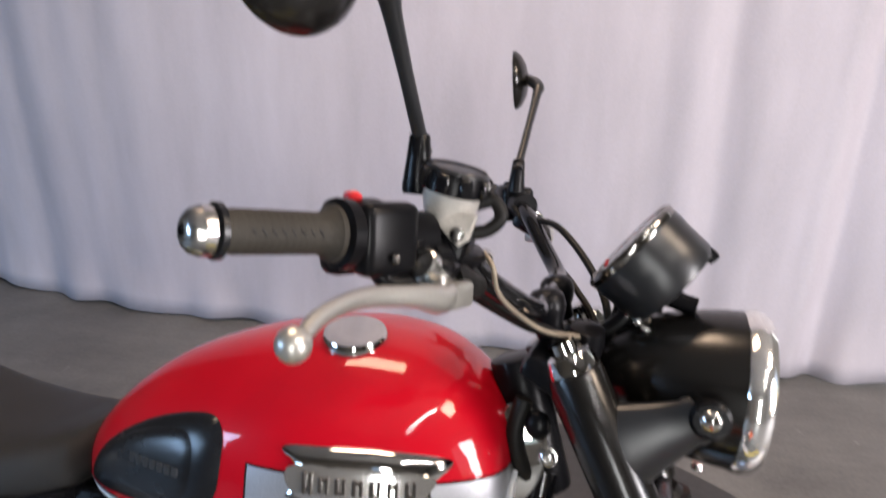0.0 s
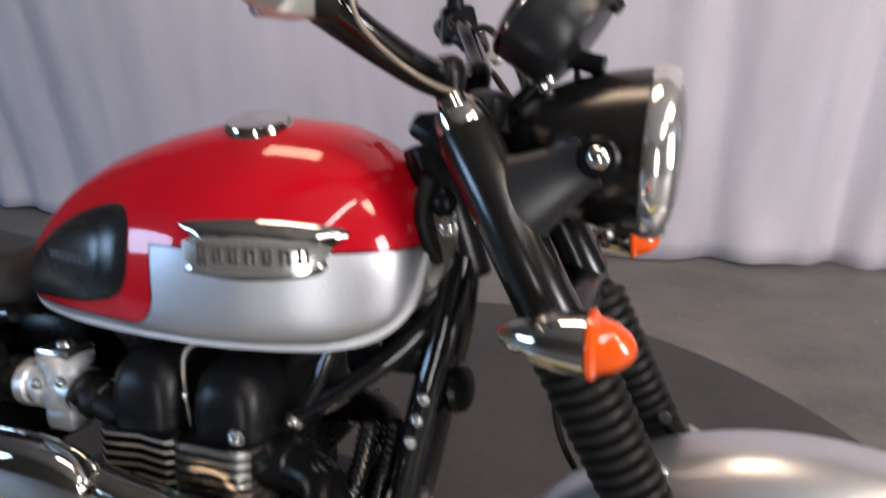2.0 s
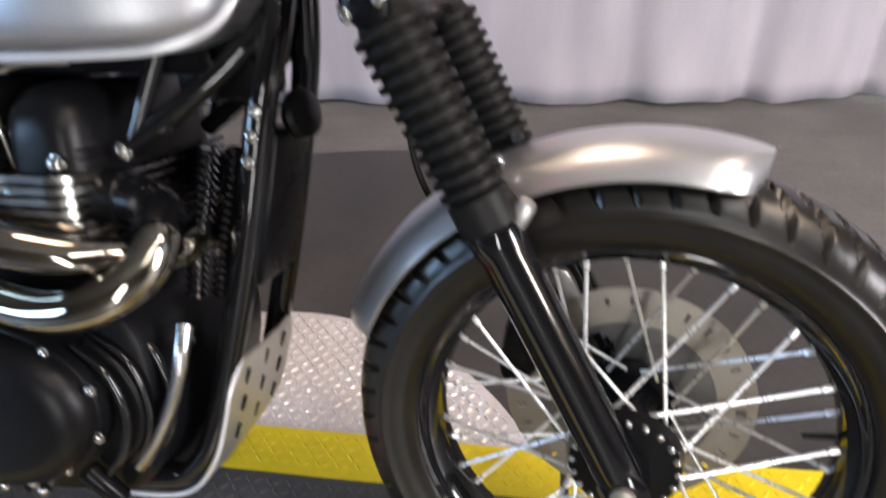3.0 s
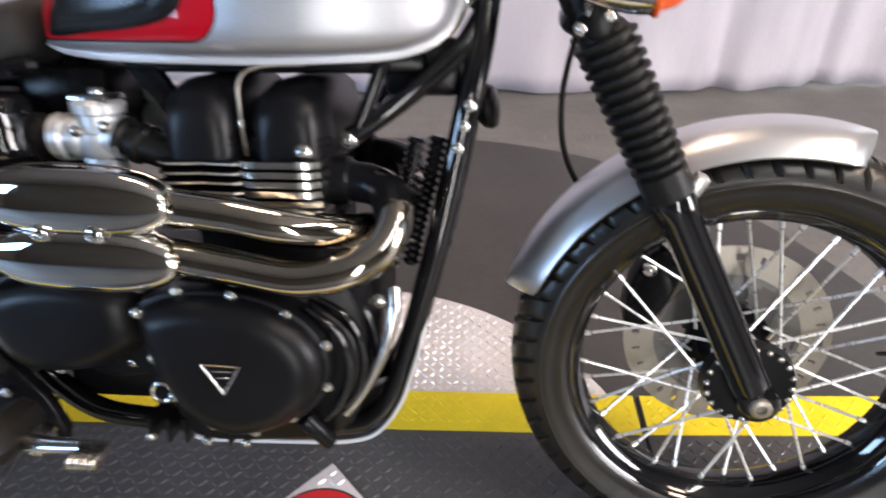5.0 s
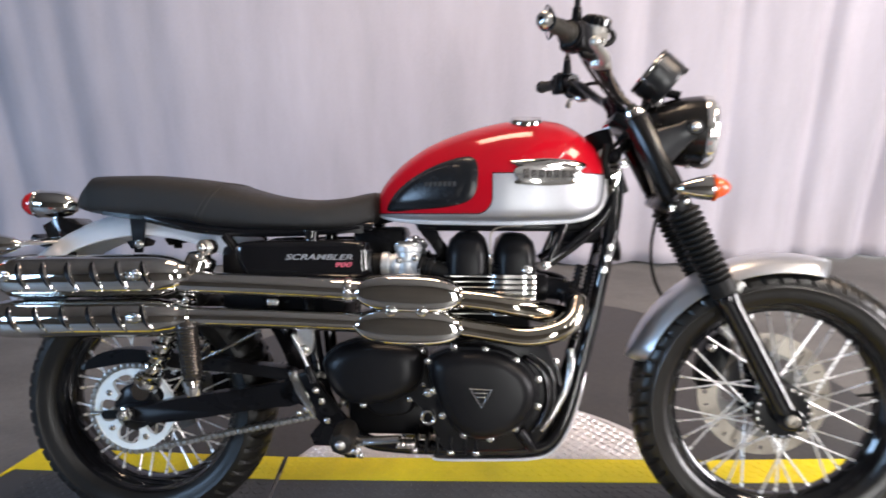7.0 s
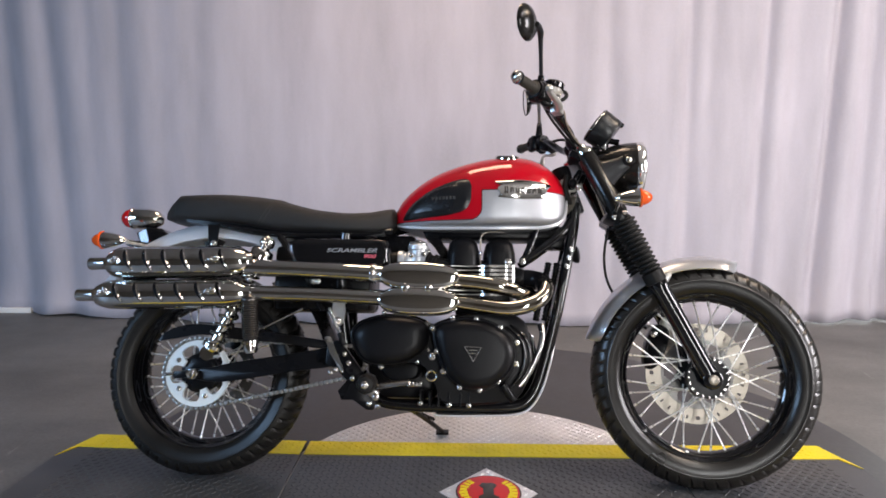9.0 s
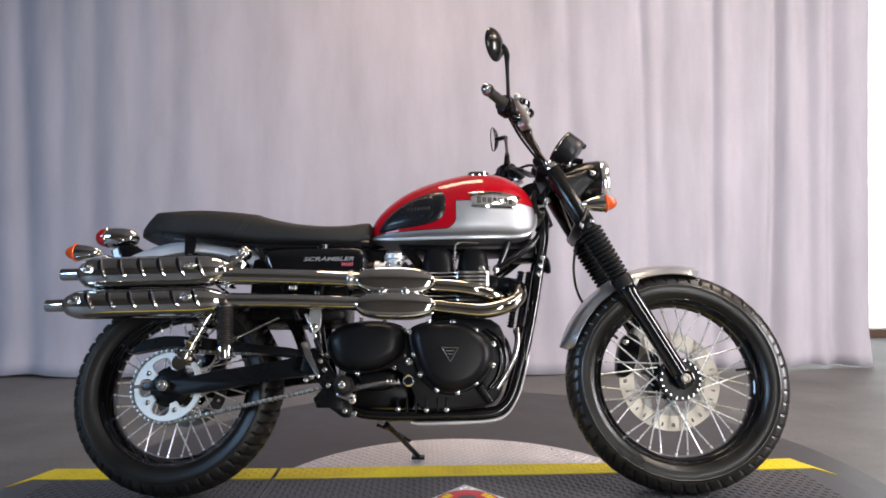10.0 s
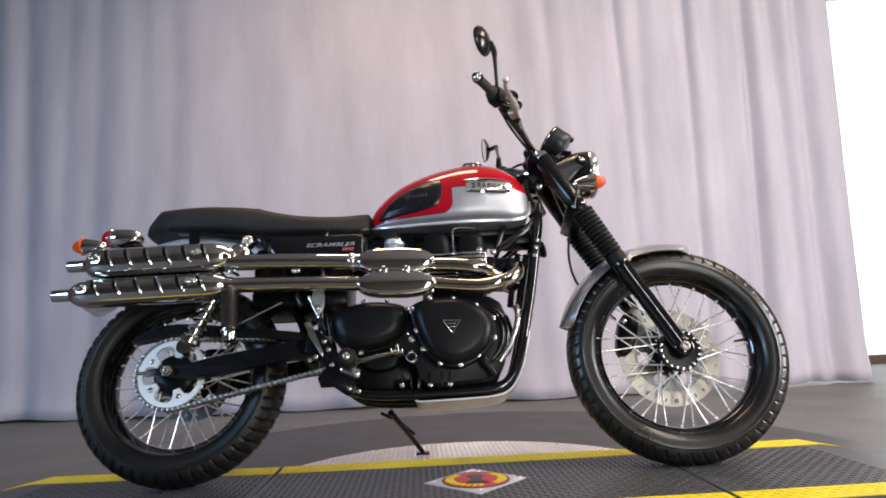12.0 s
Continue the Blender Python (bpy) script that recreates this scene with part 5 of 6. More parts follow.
def chain_mesh():
    """Links round both sprockets and along the two runs."""
    c1, r1, c2, r2 = V(REAR.x, 0, REAR.z), 0.103, V(0.195, 0, 0.352), 0.045
    d = (c2 - c1).length
    base = math.atan2(c2.z - c1.z, c2.x - c1.x)
    off = math.acos((r1 - r2) / d)
    path = []
    for k in range(25):
        a = base + off + (2 * math.pi - 2 * off) * k / 24
        path.append(c1 + V(math.cos(a), 0, math.sin(a)) * r1)
    for k in range(13):
        a = base - off + (2 * off) * k / 12
        path.append(c2 + V(math.cos(a), 0, math.sin(a)) * r2)
    path.append(path[0])
    cum = [0]
    for p, q in zip(path, path[1:]):
        cum.append(cum[-1] + (q - p).length)
    n = int(cum[-1] / 0.0150)
    bm, pins = bmesh.new(), []

    def at(u):
        u = u % cum[-1]
        return V(*(float(np.interp(u, cum, [q[i] for q in path])) for i in range(3)))
    for k in range(n):
        p, q = at(cum[-1] * k / n), at(cum[-1] * (k + 1) / n)
        mid, t = (p + q) / 2, (q - p).normalized()
        up = V(-t.z, 0, t.x)
        wide = 0.0095 if k % 2 else 0.0065
        for sy in (-1, 1):
            y = -0.089 + sy * wide
            ring = [mid + t * (0.0118 * math.cos(a)) + up * (0.0064 * math.sin(a) * (0.82 if abs(math.cos(a)) < 0.5 else 1)) for a in (2 * math.pi * j / 10 for j in range(10))]
            skin(bm, [[V(v.x, y - 0.001, v.z) for v in ring], [V(v.x, y + 0.001, v.z) for v in ring]])
        pins.append(Matrix.Translation((p.x, -0.0745, p.z)))
    return bm, pins


links_bm, pin_places = chain_mesh()
chain = part("chain", links_bm, surface("chain_plate_steel", (0.15, 0.14, 0.13), 0.38, 0.85, 0.3, 30, 300), bike, "oiled steel drive chain")
repeats("roller", finish(cyl((0, -0.029, 0), (0, 0, 0), 0.0062, None, 10, 0.001)), surface("chain_roller_steel", (0.30, 0.29, 0.27), 0.34, 0.85, 0.2, 30, 300), chain, pin_places)
part("chain_guard", slab(smooth_outline([(-0.385, 0.405), (-0.345, 0.440), (-0.28, 0.455), (-0.20, 0.452), (-0.10, 0.442), (0.0, 0.428), (0.12, 0.412), (0.12, 0.388), (0.0, 0.402), (-0.10, 0.408), (-0.17, 0.414), (-0.25, 0.424), (-0.33, 0.412)], 3), -0.075, -0.112, 0.003), SATIN, bike, "black chain guard")
part("rear_caliper", box((-0.20, 0.09, 0.40), (0.07, 0.05, 0.05), 0.012), SATIN, bike)

# rear mudguard, tail lamp, indicators
def arc_guard(centre, radius, a0, a1, half, crown, lipd, thick, n=40, flare=0.0):
    """A crowned mudguard round a wheel; angles from ahead, upwards."""
    outer, inner = [], []
    for i in range(n + 1):
        f = i / n
        a = radians(a0 + (a1 - a0) * f)
        end = min(1.0, min(f, 1 - f) * n / 4.5)
        hw = half * math.sqrt(1 - 0.86 * (1 - end) ** 2)
        ro, ri = [], []
        for k in range(13):
            u = k / 6 - 1
            rr = radius - crown * abs(u) ** 2.2 - (lipd if abs(u) > 0.95 else 0)
            x, z = centre.x + rr * math.cos(a), centre.z + rr * math.sin(a)
            y = hw * u
            ro.append(V(x, y, z))
            ri.append(V(centre.x + (rr - thick) * math.cos(a), y * 0.97, centre.z + (rr - thick) * math.sin(a)))
        outer.append(ro)
        inner.append(ri)
    rings = [a + list(reversed(b)) for a, b in zip(outer, inner)]
    return skin(bmesh.new(), rings)


rear_guard = part("rear_mudguard", arc_guard(V(-0.235, 0, 0.300), 0.482, 52, 146, 0.088, 0.056, 0.004, 0.003), LIT_GUARD, bike, "silver painted rear mudguard", None, 50)
part("guard_liner", arc_guard(V(-0.235, 0, 0.302), 0.385, 4, 52, 0.086, 0.02, 0.002, 0.003), SATIN, rear_guard)
tail = part("tail_lamp", lathe([(0, 0.006), (0.006, 0.018), (0.02, 0.027), (0.045, 0.033), (0.075, 0.034), (0.095, 0.033), (0.100, 0.031)], (-0.450, 0, 0.792), (-1, 0, 0.03), 28), CHROME, bike, "chrome bullet tail lamp with a red lens")
part("lamp_lens", lathe([(0, 0.032), (0.008, 0.032), (0.022, 0.029), (0.034, 0.020), (0.040, 0.008)], (-0.549, 0, 0.795), (-1, 0, 0.03), 28), REDLENS, tail, "red lens")
part("lamp_rim", lathe([(0, 0.0335), (0.003, 0.0352), (0.007, 0.0335)], (-0.546, 0, 0.795), (-1, 0, 0.03), 28), CHROME, tail)
part("lamp_bracket", tube([(-0.500, 0, 0.768), (-0.505, 0, 0.745), (-0.495, 0, 0.715)], 0.010, 12, 5), CHROME, tail)
part("tail_plate", slab([(-0.522, 0.742), (-0.485, 0.762), (-0.440, 0.758), (-0.415, 0.738), (-0.440, 0.706), (-0.505, 0.700)], -0.034, 0.034, 0.006), GLOSS, tail, "gloss black tail lamp bracket")
part("tail_bracket", box((-0.515, 0, 0.690), (0.10, 0.05, 0.016), 0.005, Matrix.Rotation(radians(30), 3, "Y")), SATIN, tail)


def indicator(back, tip_dir, parent_steer, stalk):
    """A chrome bullet indicator with an amber lens."""
    d = Vector(tip_dir).normalized()
    maker = fpart if parent_steer else (lambda n, b, mm, label="", parent=None: part(n, b, mm, parent or bike, label))
    body = maker("indicator", lathe([(0, 0.005), (0.008, 0.011), (0.025, 0.018), (0.045, 0.023), (0.062, 0.025), (0.068, 0.025)], back, d, 24), CHROME, "chrome bullet indicator with an amber lens")
    part("amber_lens", lathe([(0, 0.0235), (0.002, 0.0275), (0.006, 0.0275), (0.009, 0.0225), (0.022, 0.0185), (0.032, 0.011), (0.036, 0.004)], Vector(back) + d * 0.068, d, 24), AMBER, body, "amber plastic lens")
    part("indicator_stalk", cyl(Vector(back) + d * 0.022, stalk, 0.0065, 0.008, 12), CHROME, body)
    return body


for s in (-1, 1):
    indicator((-0.482, s * 0.155, 0.700), (-1, 0, 0.0), False, (-0.490, s * 0.03, 0.705))
part("tail_crossbar", cyl((-0.500, -0.06, 0.700), (-0.500, 0.06, 0.700), 0.010, None, 12), SATIN, bike)

# foot controls
pedal = part("brake_pedal", tube([(0.262, -0.205, 0.296), (0.295, -0.225, 0.293), (0.34, -0.238, 0.299), (0.388, -0.246, 0.306)], [0.0125, 0.0115, 0.0100, 0.0085], 12, 6, None, True, 0.6), STEEL, bike, "bright steel brake pedal with a ribbed toe piece")
toe = None
for k in range(4):
    toe = box((0.391 + k * 0.0095, -0.258, 0.3035), (0.006, 0.045, 0.013), 0.0018, None, toe, 1)
part("toe_piece", box((0.405, -0.258, 0.301), (0.038, 0.042, 0.006), 0.002, None, toe), STEEL, pedal)
peg = part("foot_peg", lathe([(0, 0.012), (0.004, 0.023), (0.02, 0.027), (0.05, 0.0285), (0.085, 0.027), (0.095, 0.021), (0.098, 0.011)], (0.266, -0.170, 0.300), (0.05, -1, -0.02), 8), RUBBER, bike, "black rubber rider foot peg")
part("peg_clevis", box((0.272, -0.185, 0.275), (0.055, 0.03, 0.025), 0.006, Matrix.Rotation(radians(20), 3, "Y")), STEEL, peg)
repeats("peg_bolt", BIGBOLT, STEEL, peg, [side_at(0.290, -0.202, 0.262), side_at(0.270, -0.268, 0.298)])
part("peg_plate", slab([(0.135, 0.405), (0.165, 0.415), (0.195, 0.385), (0.232, 0.335), (0.262, 0.296), (0.282, 0.240), (0.275, 0.218), (0.255, 0.218), (0.215, 0.245), (0.180, 0.245), (0.170, 0.270), (0.195, 0.300), (0.160, 0.335), (0.130, 0.350)], -0.118, -0.136, 0.003), SATIN, bike, "black foot rest plate")
repeats("plate_bolt", BOLT, STEEL, bike, [side_at(x, -0.142, z) for x, z in ((0.187, 0.375), (0.200, 0.350), (0.164, 0.330), (0.148, 0.322), (0.212, 0.306), (0.262, 0.236), (0.288, 0.228))])
heel = part("heel_guard", slab(smooth_outline([(0.134, 0.422), (0.152, 0.425), (0.162, 0.402), (0.179, 0.366), (0.193, 0.330), (0.187, 0.324), (0.168, 0.354), (0.151, 0.380), (0.142, 0.405)], 3), -0.165, -0.178, 0.003), STEEL, bike, "pale alloy heel guard")
part("brake_rod", cyl((0.142, -0.165, 0.506), (0.176, -0.168, 0.436), 0.0055, 0.0045, 10), STEEL, heel)
part("master_cylinder_rod", cyl((0.176, -0.168, 0.436), (0.190, -0.168, 0.400), 0.009, None, 12, 0.002), SATIN, heel)
part("rear_hose", cyl((-0.105, -0.125, 0.425), (0.055, -0.125, 0.505), 0.004, None, 8), STEEL, bike)
stand = part("side_stand", tube([(0.36, 0.085, 0.200), (0.392, 0.165, 0.166), (0.423, 0.245, 0.131), (0.450, 0.318, 0.099)], [0.010, 0.0085, 0.0080, 0.0080], 12, 6), SATIN, bike, "black side stand resting on the tread plate")
part("stand_foot", box((0.451, 0.324, 0.0944), (0.045, 0.035, 0.007), 0.002, Matrix.Rotation(radians(LEAN_LEFT), 3, "X")), SATIN, stand)
part("stand_spring", tube([(0.33, 0.100, 0.200), (0.38, 0.150, 0.180), (0.425, 0.235, 0.150)], 0.0055, 8, 6), SATIN, stand)

# hoses and pipes before the engine
for y, dx in ((-0.060, 0.0), (-0.050, 0.027)):
    b = bmesh.new()
    path = spline([(0.784 + dx, y, 0.656), (0.772 + dx, y, 0.600), (0.756 + dx, y, 0.540), (0.744 + dx, y, 0.480)], 12)
    rr = [0.0125 if k % 2 else 0.0075 for k in range(len(path))]
    tube(path, rr, 12, 1, b, False)
    part("oil_hose", b, GLOSS, bike, "ribbed black oil hose")
part("oil_pipe", tube([(0.756, -0.105, 0.466), (0.757, -0.122, 0.436), (0.745, -0.130, 0.388), (0.722, -0.134, 0.340), (0.704, -0.136, 0.312), (0.690, -0.136, 0.294)], [0.011, 0.0085, 0.008, 0.008, 0.008, 0.008], 12, 6), STEEL, bike, "bright steel oil pipe")
part("oil_cooler", box((0.828, 0, 0.585), (0.030, 0.100, 0.185), 0.008, Matrix.Rotation(radians(12), 3, "Y")), SATIN, bike, "black finned oil cooler between the frame tubes")
part("tank_mount", slab(smooth_outline([(0.398, 0.752), (0.436, 0.752), (0.462, 0.715), (0.492, 0.668), (0.470, 0.655), (0.438, 0.698)], 2), -0.030, -0.046, 0.003), SATIN, bike, "black steel mounting plate")
# Dark block added to keep the gap under the tank black.
part("wiring_tray", box((0.60, 0.01, 0.744), (0.39, 0.12, 0.026), 0.008), SATIN, bike)
# Dark mass added to keep the space behind the carburettors black.
part("air_box", box((0.315, 0.020, 0.672), (0.125, 0.13, 0.135), 0.015), SATIN, bike, "black plastic air box behind the carburettors")
# Dark block added to fill the gap behind the steering head.
part("coil_box", box((0.790, 0, 0.738), (0.10, 0.075, 0.070), 0.012), SATIN, bike)
part("horn", lathe([(0, 0.016), (0.010, 0.027), (0.018, 0.029), (0.024, 0.026), (0.028, 0.012)], (0.858, -0.01, 0.686), (1, -0.25, 0.15), 26), SATIN, bike, "round black horn")

# ---- fork, lamp, handlebar: all turn together ----
FORK_TOP, FORK_END, FY = V(0.893, 0, 1.000), V(1.247, 0, 0.325), 0.0935
FD = (FORK_END - FORK_TOP).normalized()


def on_fork(s, y, ahead=0.0):
    """A point s metres down the fork line."""
    p = FORK_TOP + FD * s
    return V(p.x - FD.z * ahead, y, p.z + FD.x * ahead)


fork = fpart("front_fork", cyl(on_fork(0.225, -0.125), on_fork(0.225, 0.125), 0.022, None, 16, 0.004), SATIN, "black telescopic fork with rubber gaiters")
part("lower_clamp", box(on_fork(0.228, 0, -0.010), (0.062, 0.205, 0.036), 0.010, Matrix.Rotation(radians(27.7), 3, "Y")), SATIN, fork)
part("top_clamp", box(on_fork(0.020, 0, -0.018), (0.075, 0.225, 0.026), 0.008, Matrix.Rotation(radians(27.7), 3, "Y")), SATIN, fork)
part("stem_nut", lathe([(0, 0.018), (0.010, 0.018), (0.014, 0.013), (0.016, 0.004)], on_fork(0.006, 0, -0.042), -FD, 6), CHROME, fork)
for s in (-1, 1):
    y = s * FY
    part("fork_cap", lathe([(-0.014, 0.008), (-0.014, 0.014), (-0.004, 0.014), (-0.002, 0.024), (0.010, 0.027), (0.016, 0.027)], on_fork(0, y), FD, 24), CHROME, fork, "chrome fork cap")
    part("fork_shroud", lathe([(0.014, 0.0275), (0.017, 0.0295), (0.19, 0.0295), (0.215, 0.0305), (0.222, 0.029)], on_fork(0, y), FD, 28), SHELL, fork, "satin black fork shroud")
    pr = [(0.236, 0.026)]
    for k in range(12):
        a = 0.245 + k * 0.0142
        r = 0.0375 - 0.0045 * k / 11
        pr += [(a, r - 0.008), (a + 0.0035, r - 0.001), (a + 0.006, r), (a + 0.0095, r - 0.001), (a + 0.0125, r - 0.008)]
    pr += [(0.418, 0.031), (0.450, 0.031), (0.453, 0.027)]
    part("gaiter", lathe(pr, on_fork(0, y), FD, 28), RUBBER, fork, "ribbed black rubber gaiter")
    part("fork_leg", lathe([(0.440, 0.0245), (0.446, 0.0285), (0.470, 0.0290), (0.480, 0.0262), (0.70, 0.0255), (0.735, 0.026), (0.775, 0.025), (0.788, 0.019), (0.790, 0.008)], on_fork(0, y), FD, 26), GLOSS, fork, "gloss black fork leg")
    part("axle_lug", lathe([(-0.022, 0.017), (-0.022, 0.027), (0.020, 0.027), (0.024, 0.021), (0.024, 0.010)], (FRONT.x, y, FRONT.z), (0, s, 0), 24), GLOSS, fork)
    part("axle_end", lathe([(0, 0.014), (0.006, 0.014), (0.008, 0.011), (0.008, 0.007), (0.002, 0.006)], (FRONT.x, y + s * 0.024, FRONT.z), (0, s, 0), 16), DISC, fork)
    part("lug_mount", box(on_fork(0.452, y, 0.030), (0.020, 0.020, 0.034), 0.006, Matrix.Rotation(radians(27.7), 3, "Y")), ALLOY, fork)
    repeats("clamp_bolt", BOLT, STEEL, fork, [side_at(*on_fork(0.225, s * 0.122, -0.02), s), side_at(*on_fork(0.228, s * 0.122, 0.012), s)])
    # lamp bracket: a flared cone from the shroud to the lamp's side bolt
    p0, p1 = V(0.926, s * 0.093, 0.905), V(1.018, s * 0.093, 0.960)
    ax = (p1 - p0).normalized()
    rings = []
    for f, rr in ((0, 0.028), (0.08, 0.044), (0.2, 0.046), (0.4, 0.040), (0.7, 0.029), (0.90, 0.0225), (0.94, 0.0235), (1.0, 0.0225), (1.02, 0.018)):
        c = p0 + ax * (p1 - p0).length * f
        up = V(-ax.z, 0, ax.x)
        rings.append([c + up * (rr * math.cos(a)) + V(0, rr * 0.42 * math.sin(a) + s * 0.006, 0) for a in (2 * math.pi * k / 24 for k in range(24))])
    ear = fpart("lamp_bracket", skin(bmesh.new(), rings), BRACKET, "satin black headlamp bracket")
    part("bracket_ring", lathe([(0, 0.017), (0.004, 0.0185), (0.012, 0.0185), (0.015, 0.015)], (1.026, s * 0.098, 0.964), (0, s, 0), 24), SATIN, ear)
    part("bracket_bolt", lathe([(0, 0.0105), (0.009, 0.0108), (0.012, 0.0095), (0.0145, 0.005), (0.015, 0.0)], (1.026, s * 0.102, 0.964), (0, s, 0), 20), CHROME, ear, "domed chrome bolt")

# mudguard
guardf = fpart("front_mudguard", arc_guard(V(1.247, 0, 0.325), 0.359, 72.5, 163, 0.064, 0.034, 0.005, 0.0025, 48), GUARDM, "silver front mudguard")
for s in (-1, 1):
    part("guard_stay", tube([(1.10, s * 0.070, 0.640), (1.125, s * 0.078, 0.61), (1.10, s * 0.085, 0.60)], 0.006, 10, 5), SATIN, guardf)
    repeats("guard_bolt", BOLT, STEEL, guardf, [side_at(1.100, s * 0.058, 0.655, s)])

# brake caliper on the left leg
cal = fpart("brake_caliper", slab(smooth_outline([(1.085, 0.36), (1.10, 0.44), (1.13, 0.475), (1.165, 0.455), (1.155, 0.40), (1.13, 0.35), (1.10, 0.335)], 3), 0.040, 0.100, 0.010), SATIN, "black front brake caliper")
part("caliper_bolt", lathe([(0, 0.010), (0.01, 0.010), (0.013, 0.006)], (1.115, 0.040, 0.445), (0, -1, 0), 12), STEEL, cal)
part("caliper_bracket", slab(smooth_outline([(1.14, 0.48), (1.165, 0.495), (1.19, 0.44), (1.18, 0.40), (1.155, 0.42)], 3), 0.062, 0.078, 0.003), ALLOY, cal)
fpart("brake_hose", tube([(0.99, 0.045, 0.800), (0.976, 0.052, 0.740), (0.970, 0.056, 0.680), (0.978, 0.058, 0.615), (1.005, 0.06, 0.560), (1.06, 0.07, 0.50), (1.10, 0.075, 0.46)], 0.0042, 8, 8), RUBBER, "thin black brake hose")
fpart("speedo_cable", tube([(0.985, 0.03, 1.06), (0.975, 0.05, 0.98), (0.985, 0.09, 0.86), (1.02, 0.075, 0.74), (1.10, 0.07, 0.58), (1.20, 0.065, 0.40)], 0.0035, 8, 8), RUBBER)

# headlamp
HL = V(1.000, 0.004, 0.963)
lamp = fpart("headlamp", lathe([(-0.092, 0.004), (-0.090, 0.015), (-0.082, 0.029), (-0.066, 0.045), (-0.042, 0.060), (-0.012, 0.0715), (0.02, 0.0785), (0.045, 0.0815), (0.060, 0.0825), (0.063, 0.080)], HL, (1, 0, -0.03), 44), SHELL, "round satin black headlamp with a chrome rim")
part("lamp_rim", lathe([(0.059, 0.0822), (0.062, 0.0845), (0.071, 0.0850), (0.079, 0.0832), (0.085, 0.078), (0.085, 0.074), (0.080, 0.073)], HL, (1, 0, -0.03), 44, None, False), BRIGHT, lamp, "chrome headlamp rim")
part("lamp_lens", lathe([(0.082, 0.0745), (0.087, 0.066), (0.0915, 0.050), (0.094, 0.028), (0.095, 0.0)], HL, (1, 0, -0.03), 40, None, False), LENS, lamp, "clear glass lens")
part("reflector", lathe([(0.080, 0.0725), (0.06, 0.067), (0.03, 0.050), (0.015, 0.03), (0.010, 0.0)], HL, (1, 0, -0.03), 40, None, False), ALLOY, lamp)
part("bulb", egg(HL + V(0.045, 0, 0), (0.016, 0.012, 0.012)), STEEL, lamp)
part("lamp_screw", lathe([(0, 0.006), (0.006, 0.006), (0.008, 0.003)], HL + V(0.03, -0.028, -0.078), (0, -0.3, -1), 12), STEEL, lamp)
part("lamp_grommet", lathe([(0, 0.006), (0.006, 0.006), (0.008, 0.003)], HL + V(-0.035, -0.03, 0.066), (-0.3, -0.3, 1), 12), CHROME, lamp)
for s in (-1, 1):
    indicator((0.970, s * 0.203, 0.832), (1, 0, 0.02), True, (0.985, s * 0.10, 0.800))

# instrument
GA = V(0.780, 0, -0.626).normalized()
GF = V(0.940, -0.004, 1.104)
gauge = fpart("speedometer", lathe([(0.006, 0.0575), (0.018, 0.0580), (0.026, 0.0568), (0.034, 0.0565), (0.056, 0.0560), (0.064, 0.052), (0.067, 0.038), (0.067, 0.0)], GF, GA, 40), BRACKET, "round speedometer in a black can with a smoky chrome bezel")
part("bezel", lathe([(0.008, 0.0572), (0.005, 0.0588), (0.001, 0.0588), (-0.002, 0.0560), (-0.001, 0.0535), (0.004, 0.052)], GF, GA, 40, None, False), surface("smoky_chrome", (0.26, 0.25, 0.235), 0.10, 1.0), gauge, "smoky chrome bezel")
part("dial", lathe([(0.004, 0.0525), (0.004, 0.0)], GF, GA, 36, None, False), DIAL, gauge)
part("dial_glass", lathe([(0.0, 0.0540), (-0.002, 0.035), (-0.003, 0.0)], GF, GA, 36, None, False), LENS, gauge)
part("needle", box(GF + GA * 0.0025, (0.001, 0.004, 0.056), 0.0004, Matrix.Rotation(radians(38.7), 3, "Y")), RED, gauge)
b = None
for k in range(-8, 9):
    a = radians(k * 15)
    b = box(GF + GA * 0.003 + V(0.626, 0, 0.780) * (0.038 * math.cos(a)) + V(0, 0.038 * math.sin(a), 0), (0.001, 0.0025, 0.007), 0, Matrix.Rotation(radians(38.7), 3, "Y"), b)
part("dial_marks", b, WHITEBAR, gauge)
part("gauge_lug", box(GF + GA * 0.05 + V(0.626, 0, 0.780) * 0.048, (0.046, 0.020, 0.014), 0.004, Matrix.Rotation(radians(38.7), 3, "Y")), SATIN, gauge)
part("gauge_bracket", tube([GF + GA * 0.095, (0.97, 0, 1.05), (0.93, 0, 1.01), (0.90, 0, 1.0)], 0.010, 10, 5), SATIN, gauge)
repeats("gauge_screw", BOLT, STEEL, gauge, [Matrix.Translation(GF + GA * (0.05 + 0.012 * k) - V(0.626, 0.35, 0.780).normalized() * 0.052) @ frame_on((-0.5, -0.4, -0.8)).to_4x4() for k in range(3)])
for s in (-1, 1):
    part("warning_lamp", lathe([(0, 0.003), (0.003, 0.003), (0.004, 0.0015)], GF - V(0.626, 0, 0.780) * 0.030 + V(0, s * 0.012, 0), -GA, 10), RED, gauge, "red warning lamp")

# Near-black rubber for raised dashes, standing in for the shade in cut slits.
SLIT_SHADE = surface("slit_shade_rubber", (0.006, 0.0055, 0.005), 0.7, 0.0, 0.2, 20, 300)
